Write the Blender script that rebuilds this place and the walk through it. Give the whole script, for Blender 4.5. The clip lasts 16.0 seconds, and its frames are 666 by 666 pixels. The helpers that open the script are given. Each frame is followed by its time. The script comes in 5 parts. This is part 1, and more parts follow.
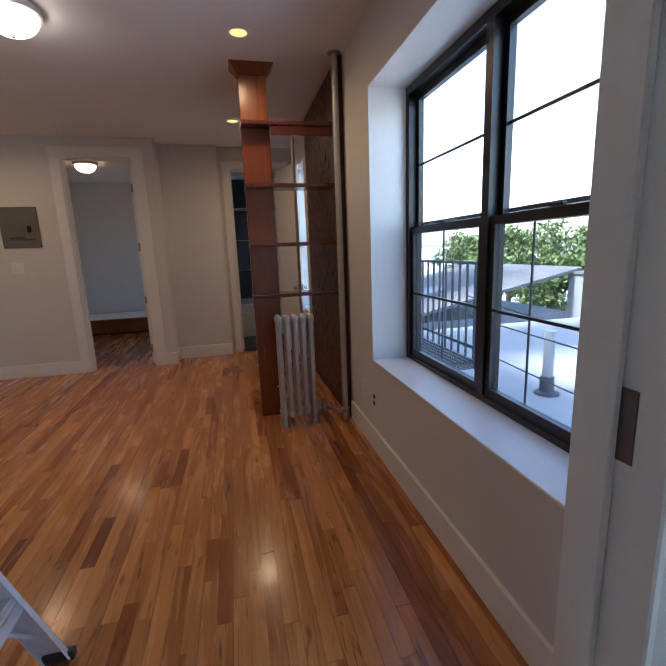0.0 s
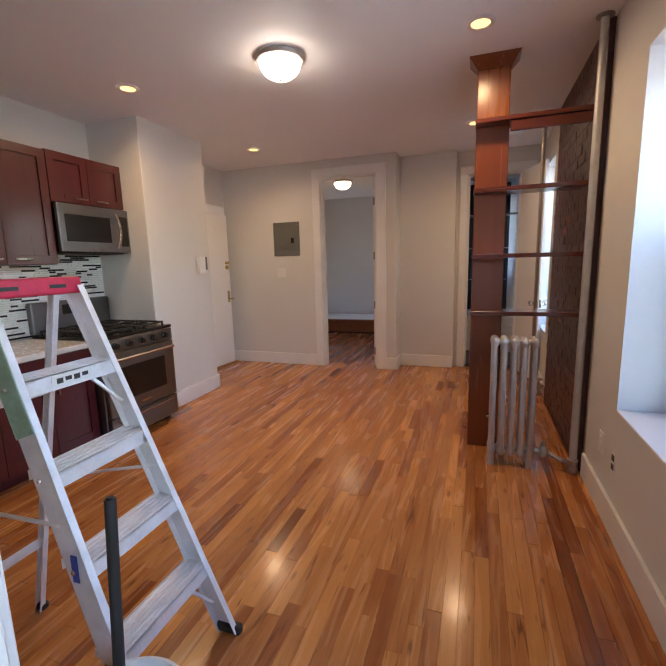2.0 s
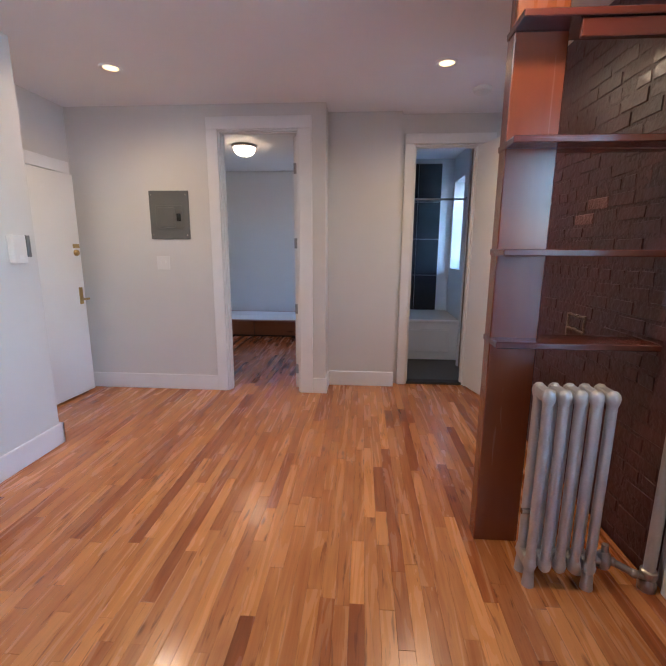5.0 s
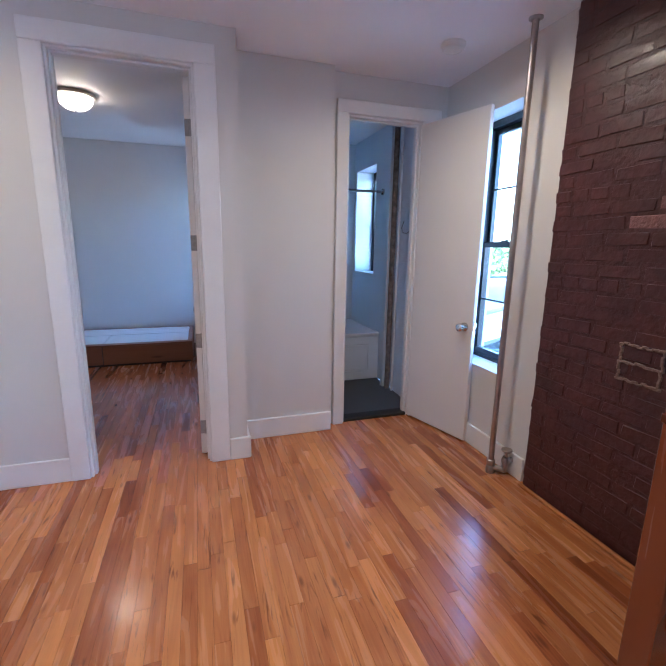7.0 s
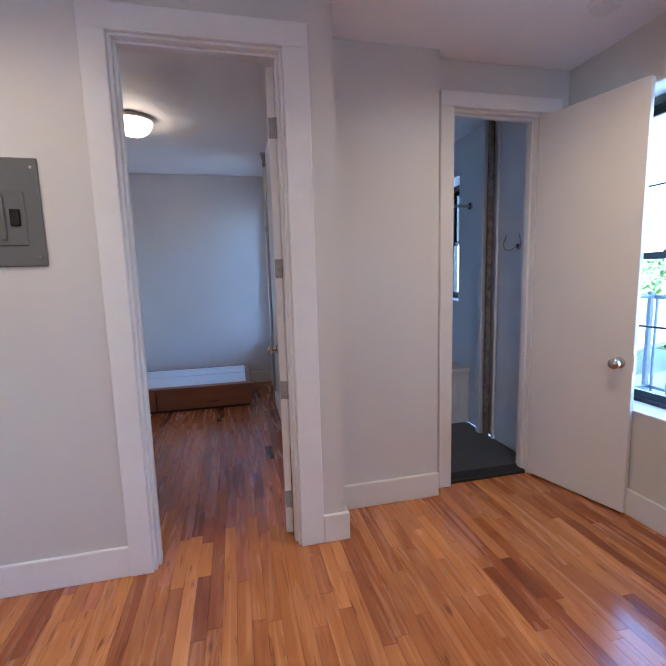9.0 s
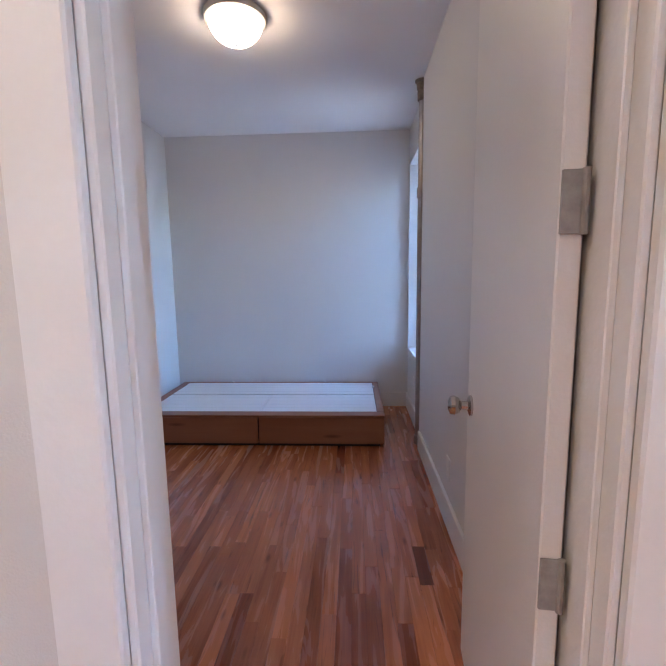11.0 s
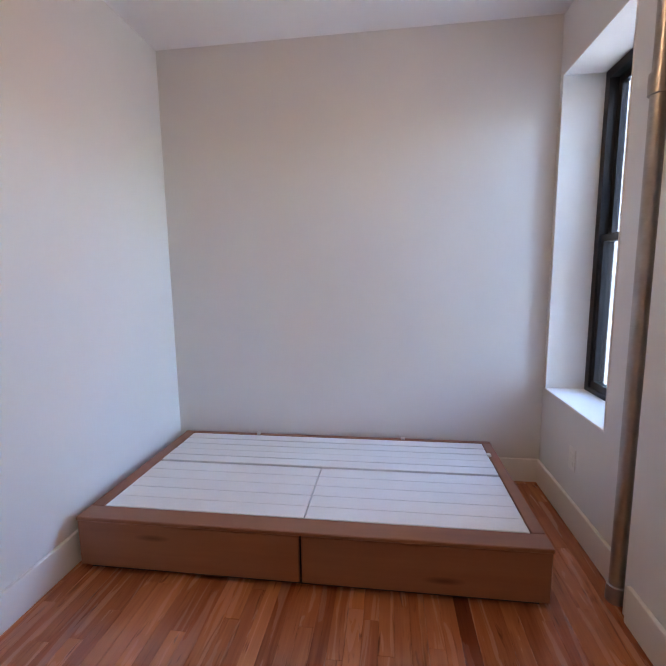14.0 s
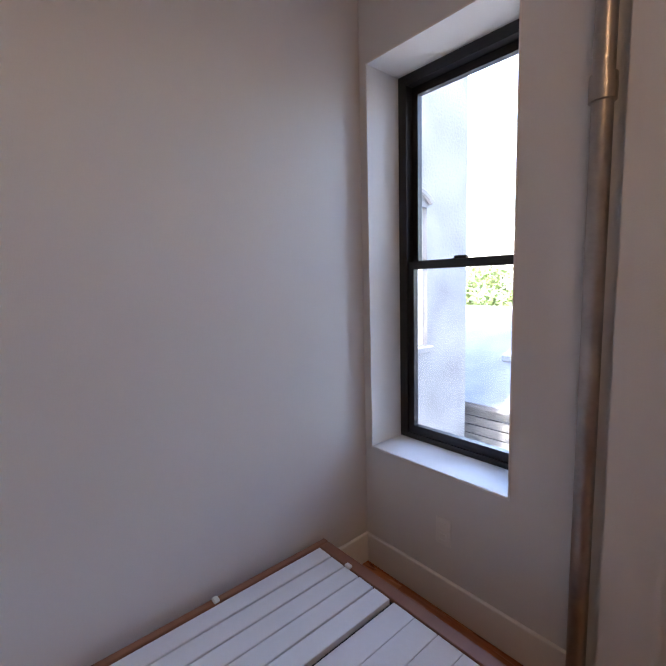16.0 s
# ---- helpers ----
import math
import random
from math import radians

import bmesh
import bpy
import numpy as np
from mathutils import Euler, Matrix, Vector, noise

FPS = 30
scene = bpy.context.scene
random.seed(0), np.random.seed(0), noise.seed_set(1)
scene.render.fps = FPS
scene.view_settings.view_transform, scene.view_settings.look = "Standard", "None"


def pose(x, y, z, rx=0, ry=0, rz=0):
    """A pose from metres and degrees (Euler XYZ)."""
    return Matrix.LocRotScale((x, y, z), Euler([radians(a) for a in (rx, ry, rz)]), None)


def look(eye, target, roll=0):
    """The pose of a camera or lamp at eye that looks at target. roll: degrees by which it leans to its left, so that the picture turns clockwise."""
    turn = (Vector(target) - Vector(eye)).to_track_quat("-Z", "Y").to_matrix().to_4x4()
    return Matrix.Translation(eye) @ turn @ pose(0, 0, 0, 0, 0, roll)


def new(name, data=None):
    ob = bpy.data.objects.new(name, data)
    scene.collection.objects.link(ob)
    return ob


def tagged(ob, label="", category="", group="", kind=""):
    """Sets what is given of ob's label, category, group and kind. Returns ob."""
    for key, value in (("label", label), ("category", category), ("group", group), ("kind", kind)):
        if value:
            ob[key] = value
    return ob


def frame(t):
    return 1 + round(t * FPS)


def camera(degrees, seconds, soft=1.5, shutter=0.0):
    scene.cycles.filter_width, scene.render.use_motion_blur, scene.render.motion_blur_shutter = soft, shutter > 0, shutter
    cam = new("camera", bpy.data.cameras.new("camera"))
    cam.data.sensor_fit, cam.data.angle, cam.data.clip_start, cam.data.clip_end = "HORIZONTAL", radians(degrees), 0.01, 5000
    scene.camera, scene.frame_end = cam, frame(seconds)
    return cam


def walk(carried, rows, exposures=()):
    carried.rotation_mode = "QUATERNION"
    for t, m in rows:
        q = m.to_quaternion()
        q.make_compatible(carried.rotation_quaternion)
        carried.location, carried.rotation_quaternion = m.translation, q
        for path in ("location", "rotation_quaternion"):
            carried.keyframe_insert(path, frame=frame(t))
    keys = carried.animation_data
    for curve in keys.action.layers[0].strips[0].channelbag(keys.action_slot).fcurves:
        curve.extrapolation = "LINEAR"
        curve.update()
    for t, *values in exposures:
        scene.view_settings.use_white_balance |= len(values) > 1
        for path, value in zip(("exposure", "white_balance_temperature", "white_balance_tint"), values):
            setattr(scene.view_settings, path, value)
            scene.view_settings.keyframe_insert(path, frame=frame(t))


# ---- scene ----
cam = camera(77.5, 16.0)
PATH = [
    (0, (0.867, 0.54, 1.272), (1.302, 2.452, 0.877), -2.2),
    (0.5, (0.884, 0.625, 1.276), (0.899, 2.588, 0.896), -3.7),
    (1, (0.951, 0.684, 1.284), (0.595, 2.618, 0.922), -1.3),
    (1.5, (0.99, 0.705, 1.297), (0.324, 2.557, 0.94), -1.8),
    (2, (1.022, 0.735, 1.301), (0.371, 2.597, 0.97), -1.5),
    (2.5, (0.984, 0.749, 1.306), (0.75, 2.708, 0.974), 0.6),
    (3, (0.86, 0.797, 1.316), (0.684, 2.763, 0.988), 0.4),
    (3.5, (0.804, 0.991, 1.292), (0.625, 2.949, 0.921), 0.2),
    (6, (0.079, 2.545, 1.363), (0.071, 4.502, 0.953), 0.8),
    (6.5, (-0.08, 2.805, 1.375), (0.151, 4.744, 0.943), -0.8),
    (7, (-0.141, 3.062, 1.378), (0.459, 4.925, 0.966), 0.9),
    (7.5, (-0.225, 3.216, 1.383), (0.752, 4.913, 0.973), 1.8),
    (8, (-0.33, 3.289, 1.392), (0.773, 4.9, 0.96), 1.7),
    (8.5, (-0.417, 3.409, 1.38), (0.274, 5.225, 0.904), -0.3),
    (9, (-0.375, 3.712, 1.33), (0.074, 5.643, 1.066), -1.6),
    (9.5, (-0.367, 4.036, 1.273), (-0.228, 6.014, 1.016), -1.8),
    (12, (-0.554, 5.677, 1.282), (-0.722, 7.652, 1.011), -0.9),
    (12.5, (-0.567, 5.856, 1.28), (-0.827, 7.822, 1.018), -1.0),
    (13, (-0.628, 6.043, 1.273), (-0.987, 7.992, 0.999), -0.9),
    (13.5, (-0.762, 6.305, 1.285), (-1.074, 8.262, 1.015), -1.0),
    (14, (-0.867, 6.608, 1.259), (-1.131, 8.572, 0.984), -0.8),
    (14.5, (-0.965, 6.918, 1.282), (-1.13, 8.891, 1.005), -0.4),
    (15, (-1.131, 7.214, 1.327), (-0.738, 9.15, 1.016), -0.2),
    (15.5, (-1.278, 7.488, 1.328), (-0.337, 9.223, 1.001), -0.3),
    (16, (-1.32, 7.77, 1.368), (-0.025, 9.274, 1.125), -1.6),
]
walk(cam, [(t, look(eye, target, roll)) for t, eye, target, roll in PATH],
     exposures=[(0, 3.4, 6400, 13), (0.5, 3.25, 6500, 14), (1, 3.8, 6900, 16), (1.5, 4.2, 7000, 16), (2, 4.15, 6950, 16), (2.5, 4.1, 6400, 14), (3, 3.65, 6300, 14), (3.5, 3.9, 6300, 14),
                (6, 4.7, 4750, 9), (7, 4.75, 4650, 9), (8, 4.8, 4650, 9), (9, 4.65, 4950, 10), (9.5, 4.65, 5050, 11),
                (12, 5.3, 5550, 15), (13.5, 5.35, 6250, 17), (14.5, 5.25, 6600, 18), (15.5, 4.95, 6800, 21), (16, 4.45, 6900, 23)])

# ---- light ----
world = bpy.data.worlds.new("sky")
scene.world = world
world.use_nodes = True
wn = world.node_tree
sky = wn.nodes.new("ShaderNodeTexSky")
sky.sky_type = "NISHITA"
sky.sun_disc = False
sky.sun_elevation = radians(48)
sky.sun_rotation = radians(272)
sky.air_density = 1.0
sky.dust_density = 1.5
wn.links.new(sky.outputs[0], wn.nodes["Background"].inputs[0])
wn.nodes["Background"].inputs[1].default_value = 0.15
sun = new("sun", bpy.data.lights.new("sun", "SUN"))
sun.data.energy = 2.4
sun.data.angle = radians(10)
sun.data.color = (1.0, 0.96, 0.9)
sun.matrix_world = look((0, 0, 0), (0.7, -0.03, -0.85))
WARM = (1.0, 0.7, 0.4)


# ---- materials ----
def nodes_of(name):
    m = bpy.data.materials.new(name)
    m.use_nodes = True
    return m, m.node_tree, m.node_tree.nodes["Principled BSDF"]


def surface(name, colour, rough=0.5, metal=0.0, vary=0.06, scale=3.0, bump=0.02, grain=120.0, coat=0.0, rough_vary=0.1, stretch=(1, 1, 1)):
    """A surface with broad tone changes, fine relief and uneven gloss, all at real size."""
    m, nt, b = nodes_of(name)
    geo = nt.nodes.new("ShaderNodeNewGeometry")
    mp = nt.nodes.new("ShaderNodeMapping")
    mp.inputs["Scale"].default_value = stretch
    nt.links.new(geo.outputs["Position"], mp.inputs[0])
    broad, fine = nt.nodes.new("ShaderNodeTexNoise"), nt.nodes.new("ShaderNodeTexNoise")
    broad.inputs["Scale"].default_value, broad.inputs["Detail"].default_value = scale, 4
    fine.inputs["Scale"].default_value, fine.inputs["Detail"].default_value = grain, 3
    for n in (broad, fine):
        nt.links.new(mp.outputs[0], n.inputs["Vector"])
    mix = nt.nodes.new("ShaderNodeMixRGB")
    mix.inputs[1].default_value = (*[c * (1 - vary) for c in colour], 1)
    mix.inputs[2].default_value = (*[min(1, c * (1 + vary)) for c in colour], 1)
    both = nt.nodes.new("ShaderNodeMath")
    both.operation = "MULTIPLY_ADD"
    both.inputs[1].default_value, both.inputs[2].default_value = 0.35, 0.0
    nt.links.new(fine.outputs[0], both.inputs[0])
    add = nt.nodes.new("ShaderNodeMath")
    add.operation = "ADD"
    nt.links.new(both.outputs[0], add.inputs[0])
    nt.links.new(broad.outputs[0], add.inputs[1])
    ramp = nt.nodes.new("ShaderNodeMapRange")
    ramp.inputs[1].default_value, ramp.inputs[2].default_value = 0.4, 0.95
    nt.links.new(add.outputs[0], ramp.inputs[0])
    nt.links.new(ramp.outputs[0], mix.inputs[0])
    nt.links.new(mix.outputs[0], b.inputs["Base Color"])
    rr = nt.nodes.new("ShaderNodeMapRange")
    rr.inputs[3].default_value, rr.inputs[4].default_value = max(0.02, rough - rough_vary), min(1, rough + rough_vary)
    nt.links.new(broad.outputs[0], rr.inputs[0])
    nt.links.new(rr.outputs[0], b.inputs["Roughness"])
    b.inputs["Metallic"].default_value = metal
    b.inputs["Coat Weight"].default_value = coat
    b.inputs["Coat Roughness"].default_value = 0.15
    if bump:
        bp = nt.nodes.new("ShaderNodeBump")
        bp.inputs["Strength"].default_value, bp.inputs["Distance"].default_value = 0.5, bump * 0.05
        nt.links.new(fine.outputs[0], bp.inputs["Height"])
        nt.links.new(bp.outputs[0], b.inputs["Normal"])
    return m


def wood(name, dark, light, axis=1, by_island=False, rough=0.25, spread=0.8, coat=0.5, ring=9.0):
    """Varnished wood: each piece takes its own tone, with grain along one axis and darker streaks."""
    m, nt, b = nodes_of(name)
    L = nt.links.new
    geo, info = nt.nodes.new("ShaderNodeNewGeometry"), nt.nodes.new("ShaderNodeObjectInfo")
    rnd = geo.outputs["Random Per Island"] if by_island else info.outputs["Random"]
    shift = nt.nodes.new("ShaderNodeVectorMath")
    shift.operation = "ADD"
    off = nt.nodes.new("ShaderNodeVectorMath")
    off.operation = "SCALE"
    off.inputs[0].default_value = (13.0, 37.0, 7.0)
    L(rnd, off.inputs["Scale"])
    L(geo.outputs["Position"], shift.inputs[0])
    L(off.outputs[0], shift.inputs[1])
    mp = nt.nodes.new("ShaderNodeMapping")
    sc = [ring * 6, ring * 6, ring * 6]
    sc[axis] = ring * 0.35
    mp.inputs["Scale"].default_value = sc
    L(shift.outputs[0], mp.inputs[0])
    n1, n2 = nt.nodes.new("ShaderNodeTexNoise"), nt.nodes.new("ShaderNodeTexNoise")
    n1.inputs["Scale"].default_value, n1.inputs["Detail"].default_value, n1.inputs["Distortion"].default_value = 1.0, 5, 1.2
    n2.inputs["Scale"].default_value, n2.inputs["Detail"].default_value = 0.3, 3
    L(mp.outputs[0], n1.inputs["Vector"])
    L(mp.outputs[0], n2.inputs["Vector"])
    tone = nt.nodes.new("ShaderNodeMapRange")
    tone.inputs[3].default_value, tone.inputs[4].default_value = 0.5 - spread / 2, 0.5 + spread / 2
    L(rnd, tone.inputs[0])
    a1 = nt.nodes.new("ShaderNodeMath")
    a1.operation = "MULTIPLY_ADD"
    a1.inputs[1].default_value = 0.4
    L(n1.outputs[0], a1.inputs[0])
    L(tone.outputs[0], a1.inputs[2])
    a2 = nt.nodes.new("ShaderNodeMath")
    a2.operation = "MULTIPLY_ADD"
    a2.inputs[1].default_value = 0.95
    L(n2.outputs[0], a2.inputs[0])
    L(a1.outputs[0], a2.inputs[2])
    ramp = nt.nodes.new("ShaderNodeValToRGB")
    e = ramp.color_ramp.elements
    e[0].position, e[0].color = 0.12, (*[c * 0.6 for c in dark], 1)
    e[1].position, e[1].color = 1.0, (*light, 1)
    mid = ramp.color_ramp.elements.new(0.42)
    mid.color = (*dark, 1)
    half = nt.nodes.new("ShaderNodeMath")
    half.operation = "MULTIPLY"
    half.inputs[1].default_value = 0.62
    L(a2.outputs[0], half.inputs[0])
    L(half.outputs[0], ramp.inputs[0])
    # small dark knots
    kn = nt.nodes.new("ShaderNodeTexVoronoi")
    kn.inputs["Scale"].default_value = 3.2
    kmp = nt.nodes.new("ShaderNodeMapping")
    ks = [2.2, 2.2, 2.2]
    ks[axis] = 0.45
    kmp.inputs["Scale"].default_value = ks
    L(shift.outputs[0], kmp.inputs[0])
    L(kmp.outputs[0], kn.inputs["Vector"])
    km = nt.nodes.new("ShaderNodeMapRange")
    km.inputs[1].default_value, km.inputs[2].default_value = 0.04, 0.13
    km.inputs[3].default_value, km.inputs[4].default_value = 0.8, 0.0
    L(kn.outputs["Distance"], km.inputs[0])
    mixk = nt.nodes.new("ShaderNodeMixRGB")
    mixk.inputs[2].default_value = (dark[0] * 0.35, dark[1] * 0.25, dark[2] * 0.2, 1)
    L(km.outputs[0], mixk.inputs[0])
    L(ramp.outputs[0], mixk.inputs[1])
    L(mixk.outputs[0], b.inputs["Base Color"])
    rr = nt.nodes.new("ShaderNodeMapRange")
    rr.inputs[3].default_value, rr.inputs[4].default_value = rough - 0.06, rough + 0.12
    L(n1.outputs[0], rr.inputs[0])
    L(rr.outputs[0], b.inputs["Roughness"])
    b.inputs["Coat Weight"].default_value, b.inputs["Coat Roughness"].default_value = coat, 0.2
    bp = nt.nodes.new("ShaderNodeBump")
    bp.inputs["Strength"].default_value, bp.inputs["Distance"].default_value = 0.15, 0.0008
    L(n1.outputs[0], bp.inputs["Height"])
    L(bp.outputs[0], b.inputs["Normal"])
    return m


def oak(name, dark, light, by_island=False):
    """Varnished red oak strips along y: own tone for each strip, cathedral grain, dark mineral streaks and knots."""
    m, nt, b = nodes_of(name)
    L, N = nt.links.new, nt.nodes.new
    geo, info = N("ShaderNodeNewGeometry"), N("ShaderNodeObjectInfo")
    rnd = geo.outputs["Random Per Island"] if by_island else info.outputs["Random"]
    off, shift = N("ShaderNodeVectorMath"), N("ShaderNodeVectorMath")
    off.operation, shift.operation = "SCALE", "ADD"
    off.inputs[0].default_value = (31.0, 57.0, 11.0)
    L(rnd, off.inputs["Scale"])
    L(geo.outputs["Position"], shift.inputs[0])
    L(off.outputs[0], shift.inputs[1])

    def noise(sx, sy, detail, distort):
        mp, n = N("ShaderNodeMapping"), N("ShaderNodeTexNoise")
        mp.inputs["Scale"].default_value = (sx, sy, 1.0)
        L(shift.outputs[0], mp.inputs[0])
        L(mp.outputs[0], n.inputs["Vector"])
        n.inputs["Scale"].default_value, n.inputs["Detail"].default_value, n.inputs["Distortion"].default_value = 1.0, detail, distort
        return n.outputs[0]

    def span(value, a, b_, c, d):
        r = N("ShaderNodeMapRange")
        for k, v in enumerate((a, b_, c, d)):
            r.inputs[k + 1].default_value = v
        L(value, r.inputs[0])
        return r.outputs[0]

    def both(op, p, q):
        x = N("ShaderNodeMath")
        x.operation = op
        L(p, x.inputs[0])
        L(q, x.inputs[1])
        return x.outputs[0]

    grain, broad = noise(130, 4, 4, 0.6), noise(14, 1.2, 3, 1.6)
    tone = N("ShaderNodeValToRGB")
    e = tone.color_ramp.elements
    e[0].position, e[0].color = 0.0, (0.12, 0.12, 0.12, 1)
    e[1].position, e[1].color = 1.0, (0.82, 0.82, 0.82, 1)
    for pos, v in ((0.06, 0.35), (0.24, 0.49), (0.75, 0.63)):
        tone.color_ramp.elements.new(pos).color = (v, v, v, 1)
    L(rnd, tone.inputs[0])
    total = both("ADD", both("ADD", tone.outputs[0], span(grain, 0.3, 0.7, -0.055, 0.055)), span(broad, 0.3, 0.7, -0.13, 0.13))
    ramp = N("ShaderNodeValToRGB")
    e = ramp.color_ramp.elements
    e[0].position, e[0].color = 0.0, (*[c * 0.5 for c in dark], 1)
    e[1].position, e[1].color = 1.0, (*[min(1, c * 1.25) for c in light], 1)
    for pos, c in ((0.3, dark), (0.72, light)):
        ramp.color_ramp.elements.new(pos).color = (*c, 1)
    L(total, ramp.inputs[0])
    streak = span(noise(26, 2.2, 4, 2.6), 0.61, 0.71, 0.0, 0.75)
    knots = N("ShaderNodeTexVoronoi")
    kmp = N("ShaderNodeMapping")
    kmp.inputs["Scale"].default_value = (9.0, 2.6, 0.1)
    L(shift.outputs[0], kmp.inputs[0])
    L(kmp.outputs[0], knots.inputs["Vector"])
    knots.inputs["Scale"].default_value = 1.0
    mark = both("MAXIMUM", streak, span(knots.outputs["Distance"], 0.04, 0.11, 0.75, 0.0))
    mix = N("ShaderNodeMixRGB")
    mix.inputs[2].default_value = (dark[0] * 0.4, dark[1] * 0.34, dark[2] * 0.35, 1)
    L(mark, mix.inputs[0])
    L(ramp.outputs[0], mix.inputs[1])
    L(mix.outputs[0], b.inputs["Base Color"])
    L(span(broad, 0.2, 0.8, 0.2, 0.32), b.inputs["Roughness"])
    b.inputs["Coat Weight"].default_value, b.inputs["Coat Roughness"].default_value = 0.4, 0.14
    bp = N("ShaderNodeBump")
    bp.inputs["Strength"].default_value, bp.inputs["Distance"].default_value = 0.2, 0.0007
    L(both("ADD", grain, broad), bp.inputs["Height"])
    L(bp.outputs[0], b.inputs["Normal"])
    return m


def emitting(name, colour, strength):
    m, nt, b = nodes_of(name)
    b.inputs["Base Color"].default_value = (*colour, 1)
    b.inputs["Emission Color"].default_value = (*colour, 1)
    b.inputs["Emission Strength"].default_value = strength
    return m


def glazing(name, rough=0.0, tint=(0.93, 0.96, 0.96)):
    """Thin pane: clear with a Fresnel gloss."""
    m, nt, b = nodes_of(name)
    nt.nodes.remove(b)
    out = nt.nodes["Material Output"]
    tr, gl, mx, lw, pw, fr = (nt.nodes.new("ShaderNode" + k) for k in ("BsdfTransparent", "BsdfGlossy", "MixShader", "LayerWeight", "Math", "MapRange"))
    tr.inputs[0].default_value = (*tint, 1)
    gl.inputs["Roughness"].default_value = rough
    pw.operation, pw.inputs[1].default_value = "POWER", 5.0
    lw.inputs[0].default_value = 0.5
    fr.inputs[3].default_value, fr.inputs[4].default_value = 0.02, 0.6
    nt.links.new(lw.outputs["Facing"], pw.inputs[0])
    nt.links.new(pw.outputs[0], fr.inputs[0])
    nt.links.new(fr.outputs[0], mx.inputs[0])
    nt.links.new(tr.outputs[0], mx.inputs[1])
    nt.links.new(gl.outputs[0], mx.inputs[2])
    nt.links.new(mx.outputs[0], out.inputs[0])
    return m


WALL = surface("greige wall paint", (0.66, 0.64, 0.605), 0.5, vary=0.035, scale=1.3, bump=0.03, grain=260)
BEDWALL = surface("pale grey wall paint", (0.68, 0.67, 0.66), 0.45, vary=0.04, scale=1.1, bump=0.03, grain=240)
CEIL = surface("ceiling paint", (0.84, 0.825, 0.825), 0.6, vary=0.03, scale=0.9, bump=0.02, grain=200)
TRIM = surface("white gloss trim paint", (0.78, 0.77, 0.75), 0.35, vary=0.03, scale=6, bump=0.02, grain=90)
DOORW = surface("white door paint", (0.76, 0.74, 0.71), 0.4, vary=0.03, scale=2, bump=0.02, grain=140)
BATHW = surface("pale bathroom wall paint", (0.7, 0.73, 0.76), 0.35, vary=0.04, scale=2, bump=0.02, grain=160)
FLOORP = oak("red oak strip", (0.29, 0.078, 0.018), (0.57, 0.232, 0.062))
FLOORJ = oak("red oak strip joined", (0.29, 0.078, 0.018), (0.57, 0.232, 0.062), by_island=True)
# same oak, with the bedroom's dimmer, redder light put into the colour
FLOOR_DIM = oak("oak strip, bedroom light tinted in", (0.22, 0.054, 0.022), (0.5, 0.185, 0.078))
CHERRY = wood("cherry cabinet wood", (0.04, 0.0045, 0.007), (0.08, 0.0095, 0.012), 2, rough=0.28, spread=0.2, coat=0.5)
# post wood with the shelf's shade darkened into its colour; the capital shares it
SHELF_SHADED = wood("stained post wood, shade darkened in", (0.13, 0.027, 0.01), (0.24, 0.06, 0.017), 2, rough=0.22, spread=0.2, coat=0.5, ring=3.0)
SHELFW = wood("orange-stained shelf wood", (0.2, 0.05, 0.012), (0.34, 0.1, 0.024), 2, rough=0.25, spread=0.2, coat=0.5, ring=3.0)
SHELFH = wood("red-stained board", (0.07, 0.013, 0.009), (0.13, 0.028, 0.014), 0, rough=0.22, spread=0.2, coat=0.5, ring=3.5)
BEDWOOD = wood("brown bed veneer", (0.2, 0.074, 0.036), (0.3, 0.125, 0.062), 0, rough=0.4, spread=0.15, coat=0.1)
SLATW = surface("white slat paint", (0.72, 0.71, 0.7), 0.45, vary=0.04, scale=3, bump=0.03, grain=60)
HINGE = surface("dull steel", (0.3, 0.29, 0.28), 0.5, vary=0.2, scale=30, bump=0.05, grain=60)
BRICKP = surface("maroon painted brick", (0.06, 0.017, 0.019), 0.42, vary=0.35, scale=7, bump=0.22, grain=26, coat=0.15)
BRICKL = surface("bare worn brick", (0.2, 0.1, 0.095), 0.7, vary=0.3, scale=12, bump=0.4, grain=60)
MORTARP = surface("maroon painted mortar", (0.055, 0.016, 0.018), 0.45, vary=0.3, scale=10, bump=0.25, grain=40)
MORTARL = surface("pale mortar", (0.2, 0.14, 0.11), 0.9, vary=0.2, scale=20, bump=0.4, grain=80)
BLACKF = surface("black window frame", (0.012, 0.012, 0.015), 0.35, vary=0.3, scale=8, bump=0.02)
STEEL = surface("stainless steel", (0.2, 0.2, 0.205), 0.32, metal=1.0, vary=0.06, scale=4, bump=0.01, grain=300, stretch=(1, 0.05, 1))
CHROME = surface("brushed nickel", (0.55, 0.53, 0.5), 0.22, metal=1.0, vary=0.05, bump=0.0)
PAN = surface("satin nickel pan", (0.5, 0.49, 0.46), 0.5, metal=0.25, vary=0.05, bump=0.0)
BRASS = surface("aged brass", (0.42, 0.3, 0.12), 0.35, metal=1.0, vary=0.2, scale=30, bump=0.02)
SILVERP = surface("silver radiator paint", (0.5, 0.49, 0.47), 0.4, metal=0.45, vary=0.12, scale=12, bump=0.08, grain=80)
PIPEM = surface("worn pipe metal", (0.4, 0.36, 0.33), 0.34, metal=0.85, vary=0.18, scale=9, bump=0.06, grain=50)
ALU = surface("ladder aluminium", (0.77, 0.76, 0.77), 0.45, metal=0.25, vary=0.14, scale=14, bump=0.04, grain=120)
